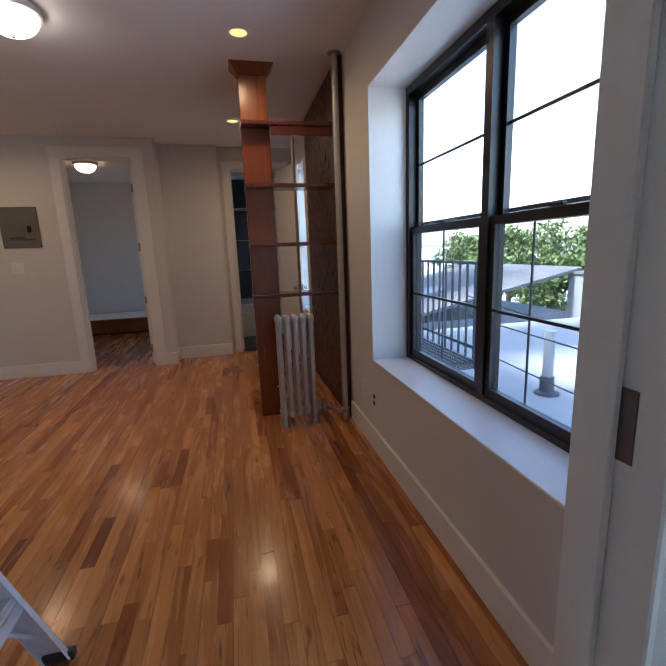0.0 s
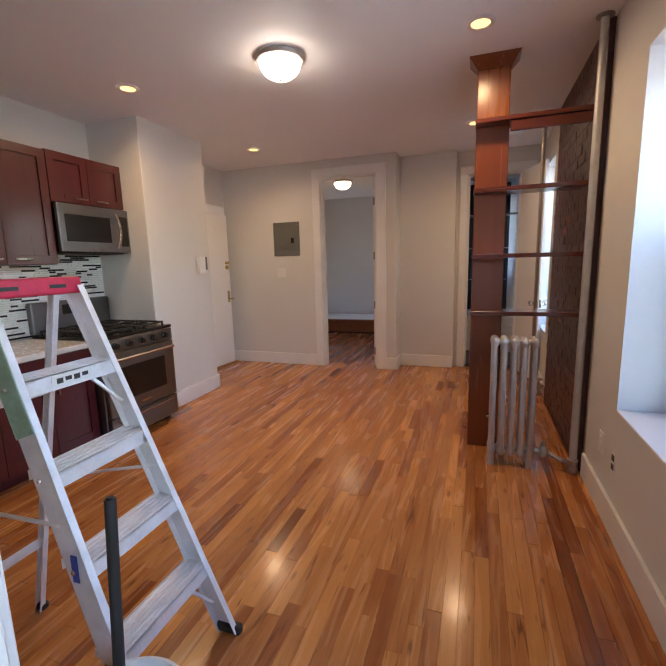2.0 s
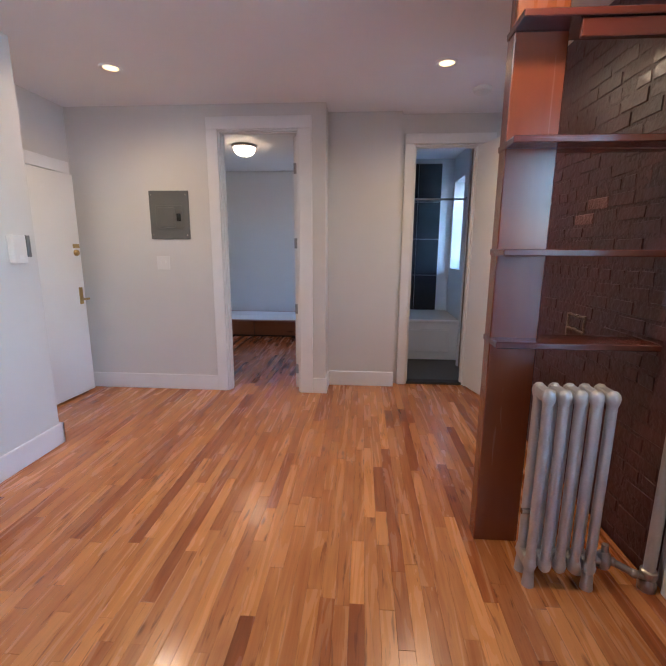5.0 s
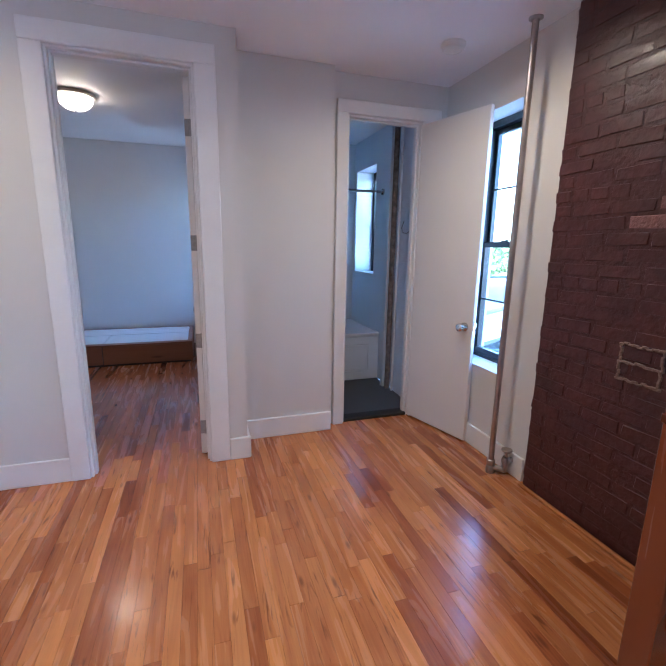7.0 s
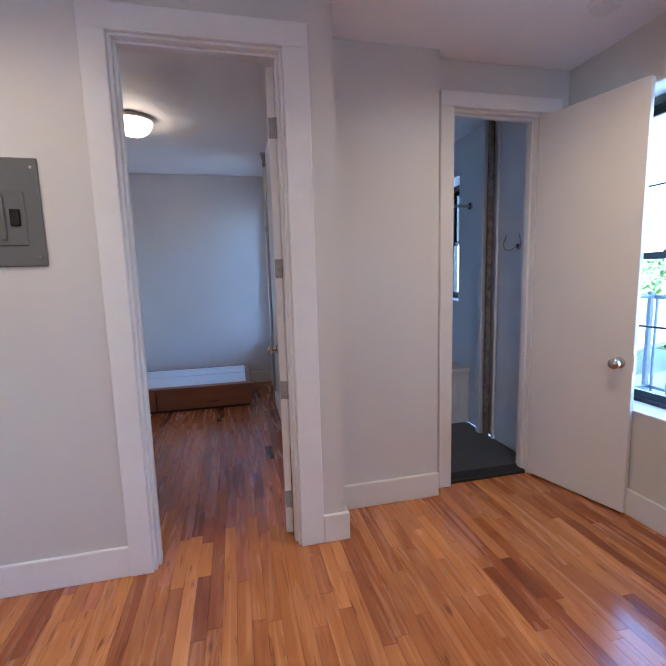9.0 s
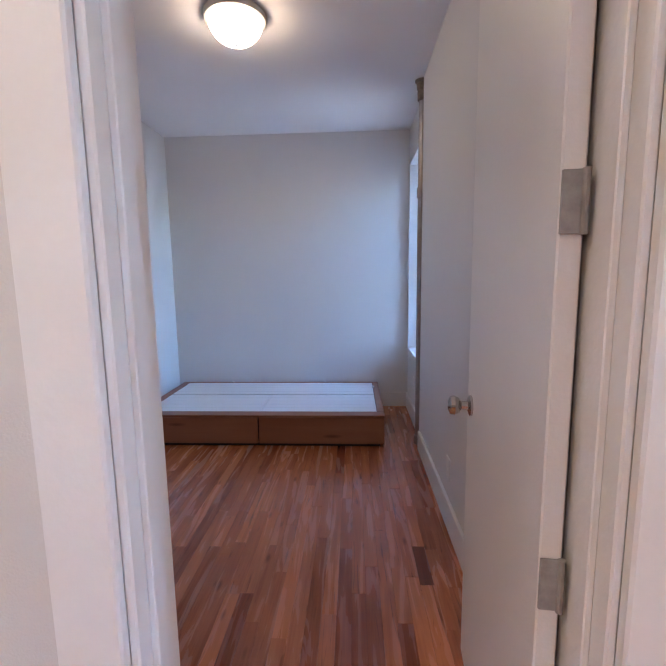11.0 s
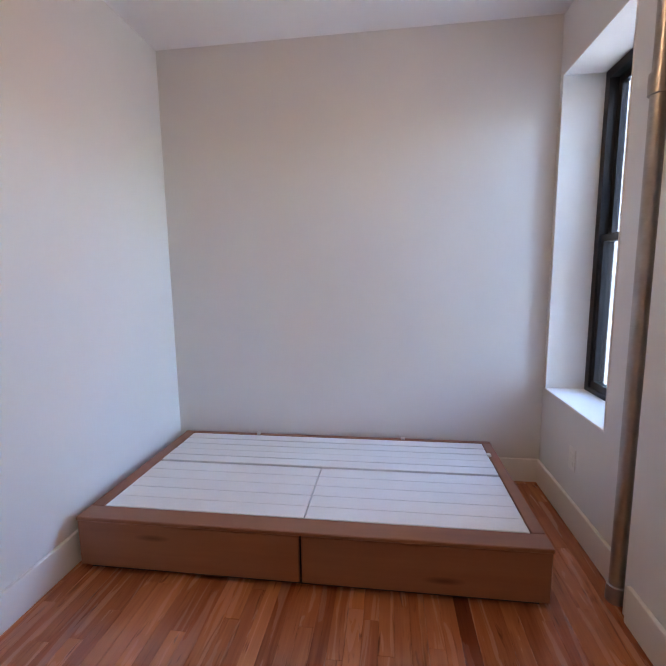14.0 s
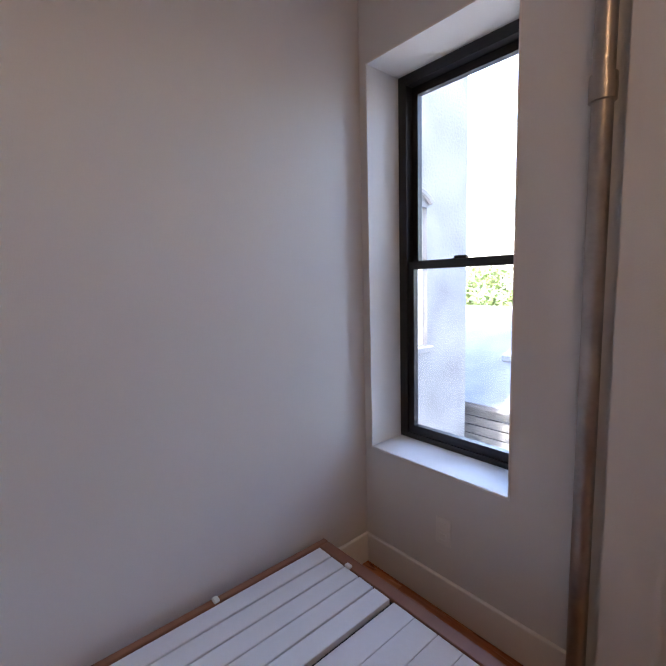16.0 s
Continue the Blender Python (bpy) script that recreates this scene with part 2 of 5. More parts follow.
GREENP = surface("worn green paint", (0.27, 0.43, 0.32), 0.6, vary=0.3, scale=16, bump=0.04)
REDPL = surface("red ladder plastic", (0.62, 0.02, 0.07), 0.45, vary=0.2, scale=20, bump=0.03)
BLACKG = surface("black enamel", (0.01, 0.01, 0.011), 0.18, vary=0.2, bump=0.01)
IRON = surface("cast iron", (0.012, 0.012, 0.012), 0.6, vary=0.3, bump=0.1)
DARKGL = surface("dark oven glass", (0.006, 0.005, 0.005), 0.22, vary=0.1, bump=0.0, rough_vary=0.03)
COUNTER = surface("pale stone counter", (0.66, 0.65, 0.63), 0.25, vary=0.08, scale=30, bump=0.0, grain=200)
WPLAST = surface("white plastic", (0.75, 0.74, 0.71), 0.4, vary=0.03, bump=0.0)
PANELG = surface("grey enamel steel", (0.13, 0.135, 0.13), 0.38, vary=0.08, scale=6, bump=0.02)
TILEW = surface("white glass tile", (0.82, 0.83, 0.82), 0.15, vary=0.08, scale=20, bump=0.0)
TILEB = surface("black glass tile", (0.02, 0.02, 0.022), 0.12, vary=0.3, scale=20, bump=0.0)
GROUT = surface("pale grout", (0.68, 0.67, 0.65), 0.85, vary=0.08, bump=0.1)
DARKT = surface("dark slate tile", (0.022, 0.03, 0.036), 0.22, vary=0.25, scale=5, bump=0.02)
FLOORB = surface("grey bathroom floor tile", (0.07, 0.073, 0.078), 0.5, vary=0.15, scale=6, bump=0.05)
TUBW = surface("white tub acrylic", (0.78, 0.79, 0.8), 0.18, vary=0.02, bump=0.0)
RUST = surface("rusted riser pipe", (0.24, 0.2, 0.17), 0.7, metal=0.2, vary=0.6, scale=22, bump=0.4, grain=60)
BLACKR = surface("black rubber", (0.012, 0.012, 0.012), 0.6, vary=0.2, bump=0.03)
PINK = surface("pink cleaning water", (0.55, 0.27, 0.33), 0.2, vary=0.15, scale=10, bump=0.0)
GREENB = surface("green plastic bottle", (0.02, 0.25, 0.06), 0.3, vary=0.15, bump=0.0)
BLUE = surface("blue label ink", (0.03, 0.05, 0.25), 0.5, vary=0.1, bump=0.0)
INK = surface("dark label ink", (0.03, 0.03, 0.03), 0.5, vary=0.1, bump=0.0)
GLASS = glazing("window glass")
HAZE = glazing("insect-screened glass", 0.1, (0.58, 0.62, 0.65))
LAMPG = emitting("frosted lamp glass", (1.0, 0.9, 0.76), 1.3)
LAMPB = emitting("frosted bedroom lamp glass", (1.0, 0.7, 0.4), 0.95)
LAMPD = emitting("downlight lens", (1.0, 0.55, 0.19), 0.17)
STUCCO = surface("weathered pale stucco", (0.16, 0.165, 0.17), 0.9, vary=0.3, scale=2.2, bump=0.5, grain=30)
# neutral dark grey for the unseen masses that hold light off the bedroom
BLOCKER_GREY = surface("dull grey of the unseen light blockers", (0.15, 0.15, 0.152), 0.9, vary=0.2, scale=8, bump=0.2)
DECK = surface("pale roof membrane", (0.42, 0.42, 0.42), 0.8, vary=0.12, scale=1.2, bump=0.1, grain=20)
REDBR = surface("far red brick", (0.3, 0.12, 0.09), 0.9, vary=0.2, scale=8, bump=0.1)
GREYP = surface("grey painted metal", (0.3, 0.32, 0.35), 0.5, vary=0.1, bump=0.02)
DARKP = surface("dark painted iron", (0.08, 0.09, 0.1), 0.5, vary=0.15, bump=0.02)
LEAF = surface("green leaves", (0.1, 0.15, 0.045), 0.6, vary=0.45, scale=2.5, bump=0.0)
BARK = surface("bark", (0.1, 0.075, 0.05), 0.9, vary=0.3, scale=12, bump=0.5)


# ---- building helpers ----
def bm_box(x0, y0, z0, x1, y1, z1, bevel=0.0, bm=None, seg=1):
    """A box between two corners, with eased edges; added to bm where one is given."""
    one = bmesh.new()
    bmesh.ops.create_cube(one, size=1.0)
    bmesh.ops.scale(one, vec=(x1 - x0, y1 - y0, z1 - z0), verts=one.verts)
    bmesh.ops.translate(one, vec=((x0 + x1) / 2, (y0 + y1) / 2, (z0 + z1) / 2), verts=one.verts)
    if bevel:
        bmesh.ops.bevel(one, geom=list(one.edges), offset=bevel, segments=seg, affect="EDGES", profile=0.5)
    return joined(bm, one)


def joined(bm, one):
    if bm is None:
        return one
    keep = bpy.data.meshes.new("join")
    one.to_mesh(keep)
    bm.from_mesh(keep)
    bpy.data.meshes.remove(keep)
    one.free()
    return bm


def bm_tube(a, b, r, r2=None, n=16, bm=None, bevel=0.0):
    """A round bar from a to b."""
    a, b = Vector(a), Vector(b)
    one = bmesh.new()
    bmesh.ops.create_cone(one, cap_ends=True, segments=n, radius1=r, radius2=r if r2 is None else r2, depth=(b - a).length)
    if bevel:
        rims = [e for e in one.edges if abs(e.verts[0].co.z - e.verts[1].co.z) < 1e-6]
        bmesh.ops.bevel(one, geom=rims, offset=bevel, segments=2, affect="EDGES")
    turn = (b - a).to_track_quat("Z", "Y").to_matrix().to_4x4()
    bmesh.ops.transform(one, matrix=Matrix.Translation((a + b) / 2) @ turn, verts=one.verts)
    return joined(bm, one)


def bm_lathe(profile, n=32, bm=None, centre=(0, 0, 0), axis="Z"):
    """A turned shape from (radius, height) pairs."""
    one = bmesh.new()
    rings = []
    for r, h in profile:
        if r < 1e-5:
            rings.append([one.verts.new((0, 0, h))])
        else:
            rings.append([one.verts.new((r * math.cos(2 * math.pi * k / n), r * math.sin(2 * math.pi * k / n), h)) for k in range(n)])
    for p, q in zip(rings, rings[1:]):
        for k in range(n):
            j = (k + 1) % n
            if len(p) == 1 and len(q) > 1:
                one.faces.new((p[0], q[k], q[j]))
            elif len(q) == 1 and len(p) > 1:
                one.faces.new((p[k], p[j], q[0]))
            elif len(p) > 1:
                one.faces.new((p[k], p[j], q[j], q[k]))
    bmesh.ops.recalc_face_normals(one, faces=one.faces)
    if axis == "X":
        bmesh.ops.rotate(one, matrix=Matrix.Rotation(radians(90), 3, "Y"), verts=one.verts)
    if axis == "Y":
        bmesh.ops.rotate(one, matrix=Matrix.Rotation(radians(-90), 3, "X"), verts=one.verts)
    bmesh.ops.translate(one, vec=centre, verts=one.verts)
    return joined(bm, one)


def mesh_of(name, bm, material, smooth=False):
    me = bpy.data.meshes.new(name)
    bmesh.ops.recalc_face_normals(bm, faces=bm.faces)
    if smooth:
        for f in bm.faces:
            f.smooth = True
        for e in bm.edges:
            if len(e.link_faces) == 2 and e.calc_face_angle(0) > 0.6:
                e.smooth = False
    bm.to_mesh(me)
    bm.free()
    me.materials.append(material)
    return me


def part(name, bm, material, parent=None, label="", smooth=False):
    ob = new(name, mesh_of(name, bm, material, smooth))
    if parent is not None:
        ob.parent = parent
        ob.matrix_parent_inverse = parent.matrix_basis.inverted()
    if label:
        ob["label"] = label
    return ob


def setting(name, bm, material, label, category):
    return tagged(part(name, bm, material), label, category, kind="structure")


def thing(name, label, category, group="", at=(0, 0, 0)):
    ob = new(name)
    ob.empty_display_size = 0.1
    ob.matrix_basis = pose(*at)
    return tagged(ob, label, category, group)


def bm_wall(axis, face, back, a0, a1, z0, z1, holes=()):
    """A wall slab from plane face to plane back, running a0 to a1, with holes (a, b, low, high) cut right through."""
    bm = bmesh.new()
    cuts = sorted({a0, a1, *[h[0] for h in holes], *[h[1] for h in holes]})
    lo, hi = min(face, back), max(face, back)

    def slab(p, q, low, high):
        if high - low > 1e-4:
            bm_box(*((lo, p, low, hi, q, high) if axis == "x" else (p, lo, low, q, hi, high)), bm=bm)

    for p, q in zip(cuts, cuts[1:]):
        low = z0
        for h in sorted((h for h in holes if h[0] <= p + 1e-6 and h[1] >= q - 1e-6), key=lambda h: h[2]):
            slab(p, q, low, h[2])
            low = h[3]
        slab(p, q, low, z1)
    bmesh.ops.remove_doubles(bm, verts=bm.verts, dist=1e-5)
    return bm

# ---- setting ----
ZC, ZB = 2.52, 2.6
XL, XR, YD, YA = -2.17, 1.66, 1.0, 5.64
WIN0, WIN1, WIN2, WINB, WINT = (-0.9, 0.45, 0.58, 2.145), (1.30, 2.925, 0.58, 2.145), (5.15, 5.72, 0.575, 2.225), (8.42, 9.09, 0.585, 2.285), (7.16, 7.72, 1.08, 2.2)
BDOOR, TDOOR, SDOOR = (-0.812, -0.12, 0.0, 2.318), (0.885, 1.46, 0.0, 2.265), (0.5, 1.33, 0.0, 2.1)

setting("wall_east", bm_wall("x", XR, XR + 0.3, -1.2, 6.1, 0, 2.7, [WIN0, WIN1, WIN2]), WALL, "greige painted wall with two deep window openings", "wall")
setting("wall_west", bm_wall("x", XL, XL - 0.15, -1.2, 5.8, 0, 2.7), WALL, "greige painted wall behind kitchen and entry door", "wall")
bm = bm_wall("y", YA, YA + 0.12, -2.4, 0.11, 0, 2.7, [BDOOR])
bm_box(0.0, 5.76, 0, 0.11, 5.9, 2.7, bm=bm)
setting("wall_north", bm, WALL, "greige painted wall with bedroom doorway", "wall")
setting("wall_recess", bm_wall("y", 5.90, 6.09, 0.11, 0.76, 0, 2.7), WALL, "greige painted set-back wall beside bathroom door", "wall")
setting("wall_bath_door", bm_wall("y", 5.985, 6.09, 0.76, XR, 0, 2.7, [TDOOR]), WALL, "greige painted wall with bathroom doorway", "wall")
setting("wall_south", bm_wall("y", YD, YD - 0.13, XL, XR, 0, 2.7, [SDOOR]), WALL, "greige painted wall with the first doorway", "wall")
setting("wall_back_room", bm_wall("y", -1.2, -1.3, XL, XR, 0, 2.7), WALL, "plain wall closing the first room", "wall")
setting("kitchen_pier", bm_box(XL, 3.62, 0, -1.62, 4.46, ZC + 0.05, 0.004), WALL, "greige painted boxed pier beside the stove", "wall")
bm = bm_box(XL, -1.2, ZC, XR, 5.64, ZC + 0.1)
bm_box(0.11, 5.64, ZC, XR, 5.99, ZC + 0.1, bm=bm)
setting("ceiling", bm, CEIL, "smooth off-white painted living room ceiling", "ceiling")
setting("ceiling_bedroom", bm_box(-2.26, 5.76, ZB, 0.05, 9.14, ZB + 0.1), CEIL, "smooth off-white painted bedroom ceiling", "ceiling")
setting("ceiling_bathroom", bm_box(0.25, 6.09, 2.5, 1.62, 7.8, 2.6), CEIL, "pale painted bathroom ceiling", "ceiling")
# bedroom shell
setting("wall_bedroom_west", bm_wall("x", -2.25, -2.4, 5.76, 9.3, 0, 2.7), BEDWALL, "pale grey painted bedroom side wall", "wall")
setting("wall_bedroom_north", bm_wall("y", 9.13, 9.28, -2.25, 0.34, 0, 2.7), BEDWALL, "pale grey painted bedroom end wall", "wall")
setting("wall_bedroom_east", bm_wall("x", 0.0, 0.108, 5.9, 8.12, 0, 2.7), BEDWALL, "pale grey painted bedroom side wall", "wall")
setting("wall_bedroom_window", bm_wall("x", 0.04, 0.34, 8.12, 9.13, 0, 2.7, [WINB]), BEDWALL, "pale grey painted wall round the bedroom window", "wall")
setting("bedroom_closet_wall", bm_box(-2.25, 5.762, 0, -1.0, 6.15, ZB + 0.05, 0.003), BEDWALL, "pale grey painted boxed closet wall inside the bedroom door", "wall")
# bathroom shell
setting("wall_bathroom_east", bm_wall("x", 1.62, 1.92, 6.1, 7.95, 0, 2.7, [WINT]), BATHW, "pale blue-grey bathroom wall with a window", "wall")
setting("wall_bathroom_north", bm_wall("y", 7.8, 7.95, 0.11, 1.62, 0, 2.7), BATHW, "bathroom end wall behind the tub", "wall")
setting("wall_bathroom_west", bm_wall("x", 0.25, 0.11, 6.09, 7.8, 0, 2.7), BATHW, "pale bathroom side wall", "wall")
setting("floor_bathroom", bm_box(0.25, 6.09, -0.1, 1.62, 7.8, -0.005), FLOORB, "dark grey tiled bathroom floor", "floor")
setting("threshold", bm_box(0.885, 5.985, -0.02, 1.46, 6.09, 0.022, 0.006), BLACKR, "black stone bathroom threshold", "threshold")


# added facing, never in view: dulls the pale wall's bounce into the bedroom
setting("bounce_blocker", bm_box(0.342, 7.952, -3.2, 1.92, 7.99, 2.72), BLOCKER_GREY, "unseen dark facing added to the bathroom wing to cut bounced light", "wall")
# unseen mass, added to block the south-east sky from the bedroom window
setting("sky_blocker", bm_box(0.11, 5.7, 2.72, 1.92, 7.95, 8.5), BLOCKER_GREY, "unseen block added over the bathroom to keep sky light off the bedroom window", "wall")


# ---- baseboards and casings ----
def baseboard(p, q, out, h=0.145, t=0.018, z=0.0):
    """A board along the wall from p to q (x, y), standing out along out, with an eased top."""
    x0, x1 = sorted((p[0], q[0]))
    y0, y1 = sorted((p[1], q[1]))
    if out[0]:
        x0, x1 = sorted((p[0], p[0] + out[0] * t))
    if out[1]:
        y0, y1 = sorted((p[1], p[1] + out[1] * t))
    bm = bm_box(x0, y0, z, x1, y1, z + h, 0.005, seg=2)
    return setting("baseboard", bm, TRIM, "white painted tall wooden baseboard", "baseboard")


baseboard((XR, 1.03), (XR, 3.42), (-1, 0))
baseboard((XR, 4.87), (XR, 5.99), (-1, 0))
baseboard((XL + 0.02, YA), (-0.89, YA), (0, -1))
baseboard((-0.004, YA), (0.13, YA), (0, -1), t=0.024)
baseboard((0.11, YA), (0.11, 5.876), (1, 0))
baseboard((0.128, 5.90), (0.76, 5.90), (0, -1), t=0.024)
baseboard((-1.62, 3.622), (-1.62, 4.478), (1, 0))
baseboard((XL, 4.46), (-1.602, 4.46), (0, 1))
baseboard((-2.25, 6.152), (-2.25, 9.13), (1, 0))
baseboard((-2.232, 9.13), (0.04, 9.13), (0, -1))
baseboard((0.04, 8.2), (0.04, 9.112), (-1, 0))
baseboard((0.0, 6.45), (0.0, 8.08), (-1, 0))


def casing(face, sign, x0, x1, top, w=0.11, t=0.022, wr=None, name="door_casing", depth=0.16):
    """A white door surround on a wall in the xz plane: two uprights and a head, with the lining of the opening."""
    c = tagged(new(name), "white painted flat wooden door casing", "door frame", kind="structure")
    ya, yb = sorted((face, face - sign * t))
    wr = w if wr is None else wr
    part("upright", bm_box(x0 - w, ya, 0, x0, yb, top, 0.004), TRIM, c)
    part("upright", bm_box(x1, ya, 0, x1 + wr, yb, top, 0.004), TRIM, c)
    part("head", bm_box(x0 - w, ya, top, x1 + wr, yb, top + w, 0.004), TRIM, c)
    la, lb = sorted((face - sign * 0.004, face + sign * depth))
    part("lining", bm_box(x0 - 0.001, la, 0, x0 + 0.014, lb, top - 0.014, 0.003), TRIM, c)
    part("lining", bm_box(x1 - 0.014, la, 0, x1 + 0.001, lb, top - 0.014, 0.003), TRIM, c)
    part("lining", bm_box(x0, la, top - 0.014, x1, lb, top + 0.001, 0.003), TRIM, c)
    sa, sb = sorted((face + sign * 0.03, face + sign * 0.07))
    part("stop", bm_box(x0 + 0.014, sa, 0, x0 + 0.026, sb, top - 0.026, 0.002), TRIM, c)
    part("stop", bm_box(x1 - 0.026, sa, 0, x1 - 0.014, sb, top - 0.026, 0.002), TRIM, c)
    part("stop", bm_box(x0 + 0.014, sa, top - 0.026, x1 - 0.014, sb, top - 0.014, 0.002), TRIM, c)
    return c


casing(YA, 1, BDOOR[0], BDOOR[1], BDOOR[3], w=0.1, wr=0.115, depth=0.122)
casing(5.985, 1, TDOOR[0], TDOOR[1], TDOOR[3], w=0.085, t=0.03, wr=0.14, depth=0.1)
south = casing(YD, -1, SDOOR[0], SDOOR[1], SDOOR[3], w=0.09, depth=0.135)
part("strike_plate", bm_box(1.3135, 0.908, 1.0, 1.3165, 0.936, 1.095, 0.001), STEEL, south, "worn nickel strike plate")


# ---- windows ----
def window(name, y0, y1, z0, z1, x, label, units=1, bars=True, lower=None):
    """Black double-hung sashes in the reveal, at plane x; each unit has two sashes."""
    w = tagged(new(name), label, "window", kind="structure")
    f = 0.05
    part("window_frame", bm_wall("x", x, x + 0.08, y0, y1, z0, z1, [(y0 + f + k * ((y1 - y0 - f) / units), y0 + (k + 1) * ((y1 - y0 - f) / units), z0 + f * 0.7, z1 - f) for k in range(units)]), BLACKF, w)
    step = (y1 - y0 - f) / units
    mid = z0 + (z1 - z0) * 0.5
    for k in range(units):
        a, b = y0 + f + k * step, y0 + (k + 1) * step
        for low, high, dx in ((z0 + f * 0.7, mid + 0.018, 0.012), (mid - 0.018, z1 - f, 0.045)):
            s = part("sash", bm_wall("x", x + dx, x + dx + 0.03, a, b, low, high, [(a + 0.032, b - 0.032, low + 0.04, high - 0.036)]), BLACKF, w)
            g = part("pane", bm_box(x + dx + 0.012, a + 0.03, low + 0.038, x + dx + 0.016, b - 0.03, high - 0.034), lower if lower and dx < 0.03 else GLASS, s)
            g.visible_shadow = False
            if bars:
                zz = (low + high) / 2
                part("bar", bm_box(x + dx + 0.004, a + 0.03, zz - 0.006, x + dx + 0.011, b - 0.03, zz + 0.006), BLACKF, s)
        part("latch", bm_box(x - 0.004, (a + b) / 2 - 0.03, mid + 0.018, x + 0.02, (a + b) / 2 + 0.03, mid + 0.032, 0.004), BLACKF, w)
    return w


window("window_1", *WIN1, 1.88, "wide black-framed double window in a deep white reveal", 2, lower=HAZE)
# out of view; assumed window that lets daylight reach the first door's jamb
window("unseen_window", *WIN0, 1.88, "black-framed window of the first room", 1)
window("window_2", *WIN2, 1.82, "narrow black-framed double-hung window", 1)
window("window_3", *WINB, 0.245, "black-framed double-hung bedroom window", 1, bars=False)
window("window_4", *WINT, 1.82, "small bathroom window with frosted daylight", 1, bars=False)


guard = thing("window_guard", "thin dark iron guard rods outside the wide window", "window guard")
for k in range(4):
    y = WIN1[0] + 0.3 + k * 0.36
    part("rod", bm_tube((2.0, y, 0.56), (2.0, y, 1.4), 0.005, n=8), DARKP, guard)
for z in (0.56, 1.4):
    part("cross_bar", bm_box(1.958, WIN1[0], z - 0.008, 2.006, WIN1[1], z + 0.008), DARKP, guard)


def reveal(y0, y1, z0, z1, xa, xb):
    """White plaster lining and stool of a window opening."""
    t = 0.006
    r = tagged(new("window_reveal"), "white painted window reveal and sill board", "window sill", kind="structure")
    part("side", bm_box(xa - 0.003, y0, z0, xb, y0 + t, z1), TRIM, r)
    part("side", bm_box(xa - 0.003, y1 - t, z0, xb, y1, z1), TRIM, r)
    part("head", bm_box(xa - 0.003, y0 + t, z1 - t, xb, y1 - t, z1), TRIM, r)
    part("sill", bm_box(xa - 0.006, y0 + t, z0, xb, y1 - t, z0 + 0.012, 0.003), TRIM, r)


reveal(*WIN1, XR, 1.88)
reveal(*WIN2, XR, 1.82)
reveal(*WINB, 0.04, 0.245)
reveal(*WINT, 1.62, 1.82)


# ---- doors ----
def slab_door(name, hinge, free, h, t, label, gap=0.012):
    """A flat leaf from the hinge point to the free edge; returns the leaf's empty, whose x runs along the leaf."""
    d = Vector((free[0] - hinge[0], free[1] - hinge[1], 0))
    ob = tagged(new(name), label, "door", kind="structure")
    ob.matrix_basis = Matrix.Translation((hinge[0], hinge[1], 0)) @ Matrix.Rotation(math.atan2(d.y, d.x), 4, "Z")
    return ob, d.length


def local(name, bm, material, parent, label="", smooth=False):
    ob = new(name, mesh_of(name, bm, material, smooth))
    ob.parent = parent
    if label:
        ob["label"] = label
    return ob


KNOB = [(0.0, 0.0), (0.031, 0.0), (0.031, 0.006), (0.014, 0.012), (0.012, 0.03), (0.022, 0.036), (0.029, 0.05), (0.027, 0.062), (0.014, 0.068), (0.0, 0.069)]


def hinges(parent, zs, x, y0, y1):
    for z in zs:
        h = bm_box(x - 0.004, y0, z - 0.045, x + 0.001, y1, z + 0.045, 0.001)
        bm_tube((x - 0.004, y0 - 0.004, z - 0.046), (x - 0.004, y0 - 0.004, z + 0.046), 0.006, bm=h, n=10)
        local("hinge", h, HINGE, parent, "dull steel butt hinge")


bath_door, L = slab_door("door_2", (1.452, 5.975), (1.615, 5.415), 2.24, 0.035, "plain white bathroom door standing wide open")
local("leaf", bm_box(0, 0, 0.012, L, 0.035, 2.245, 0.003), DOORW, bath_door)
local("door_knob", bm_lathe(KNOB, 24, axis="Y", centre=(0, 0, 0)), CHROME, bath_door, "round satin nickel knob", True).matrix_basis = pose(L - 0.065, 0, 0.84, 0, 0, 180)
local("door_knob", bm_lathe(KNOB, 24, axis="Y"), CHROME, bath_door, "round satin nickel knob", True).matrix_basis = pose(L - 0.065, 0.035, 0.84)
local("latch_plate", bm_box(L - 0.001, 0.008, 0.80, L + 0.003, 0.027, 0.88), CHROME, bath_door)
bed_door, L = slab_door("door_1", (-0.147, 5.737), (-0.088, 6.39), 2.29, 0.035, "plain white bedroom door folded back against the wall")
local("leaf", bm_box(0, 0, 0.012, L, 0.035, 2.285, 0.003), DOORW, bed_door)
hinges(bed_door, (0.2, 0.78, 1.38, 2.02), -0.001, 0.006, 0.034)
local("door_knob", bm_lathe(KNOB, 24, axis="Y"), CHROME, bed_door, "round satin nickel knob", True).matrix_basis = pose(L - 0.06, 0.035, 0.89)
entry, L = slab_door("door_3", (-2.15, 4.72), (-2.083, 5.535), 1.94, 0.04, "white steel apartment entry door standing slightly ajar")
local("leaf", bm_box(0, 0, 0.02, L, 0.04, 1.945, 0.003), DOORW, entry)
lock = local("deadbolt", bm_lathe([(0, 0), (0.028, 0), (0.028, 0.012), (0.02, 0.022), (0, 0.024)], 20, axis="Y"), BRASS, entry, "brass rim deadbolt", True)
lock.matrix_basis = pose(L - 0.055, 0, 1.285, 0, 0, 180)
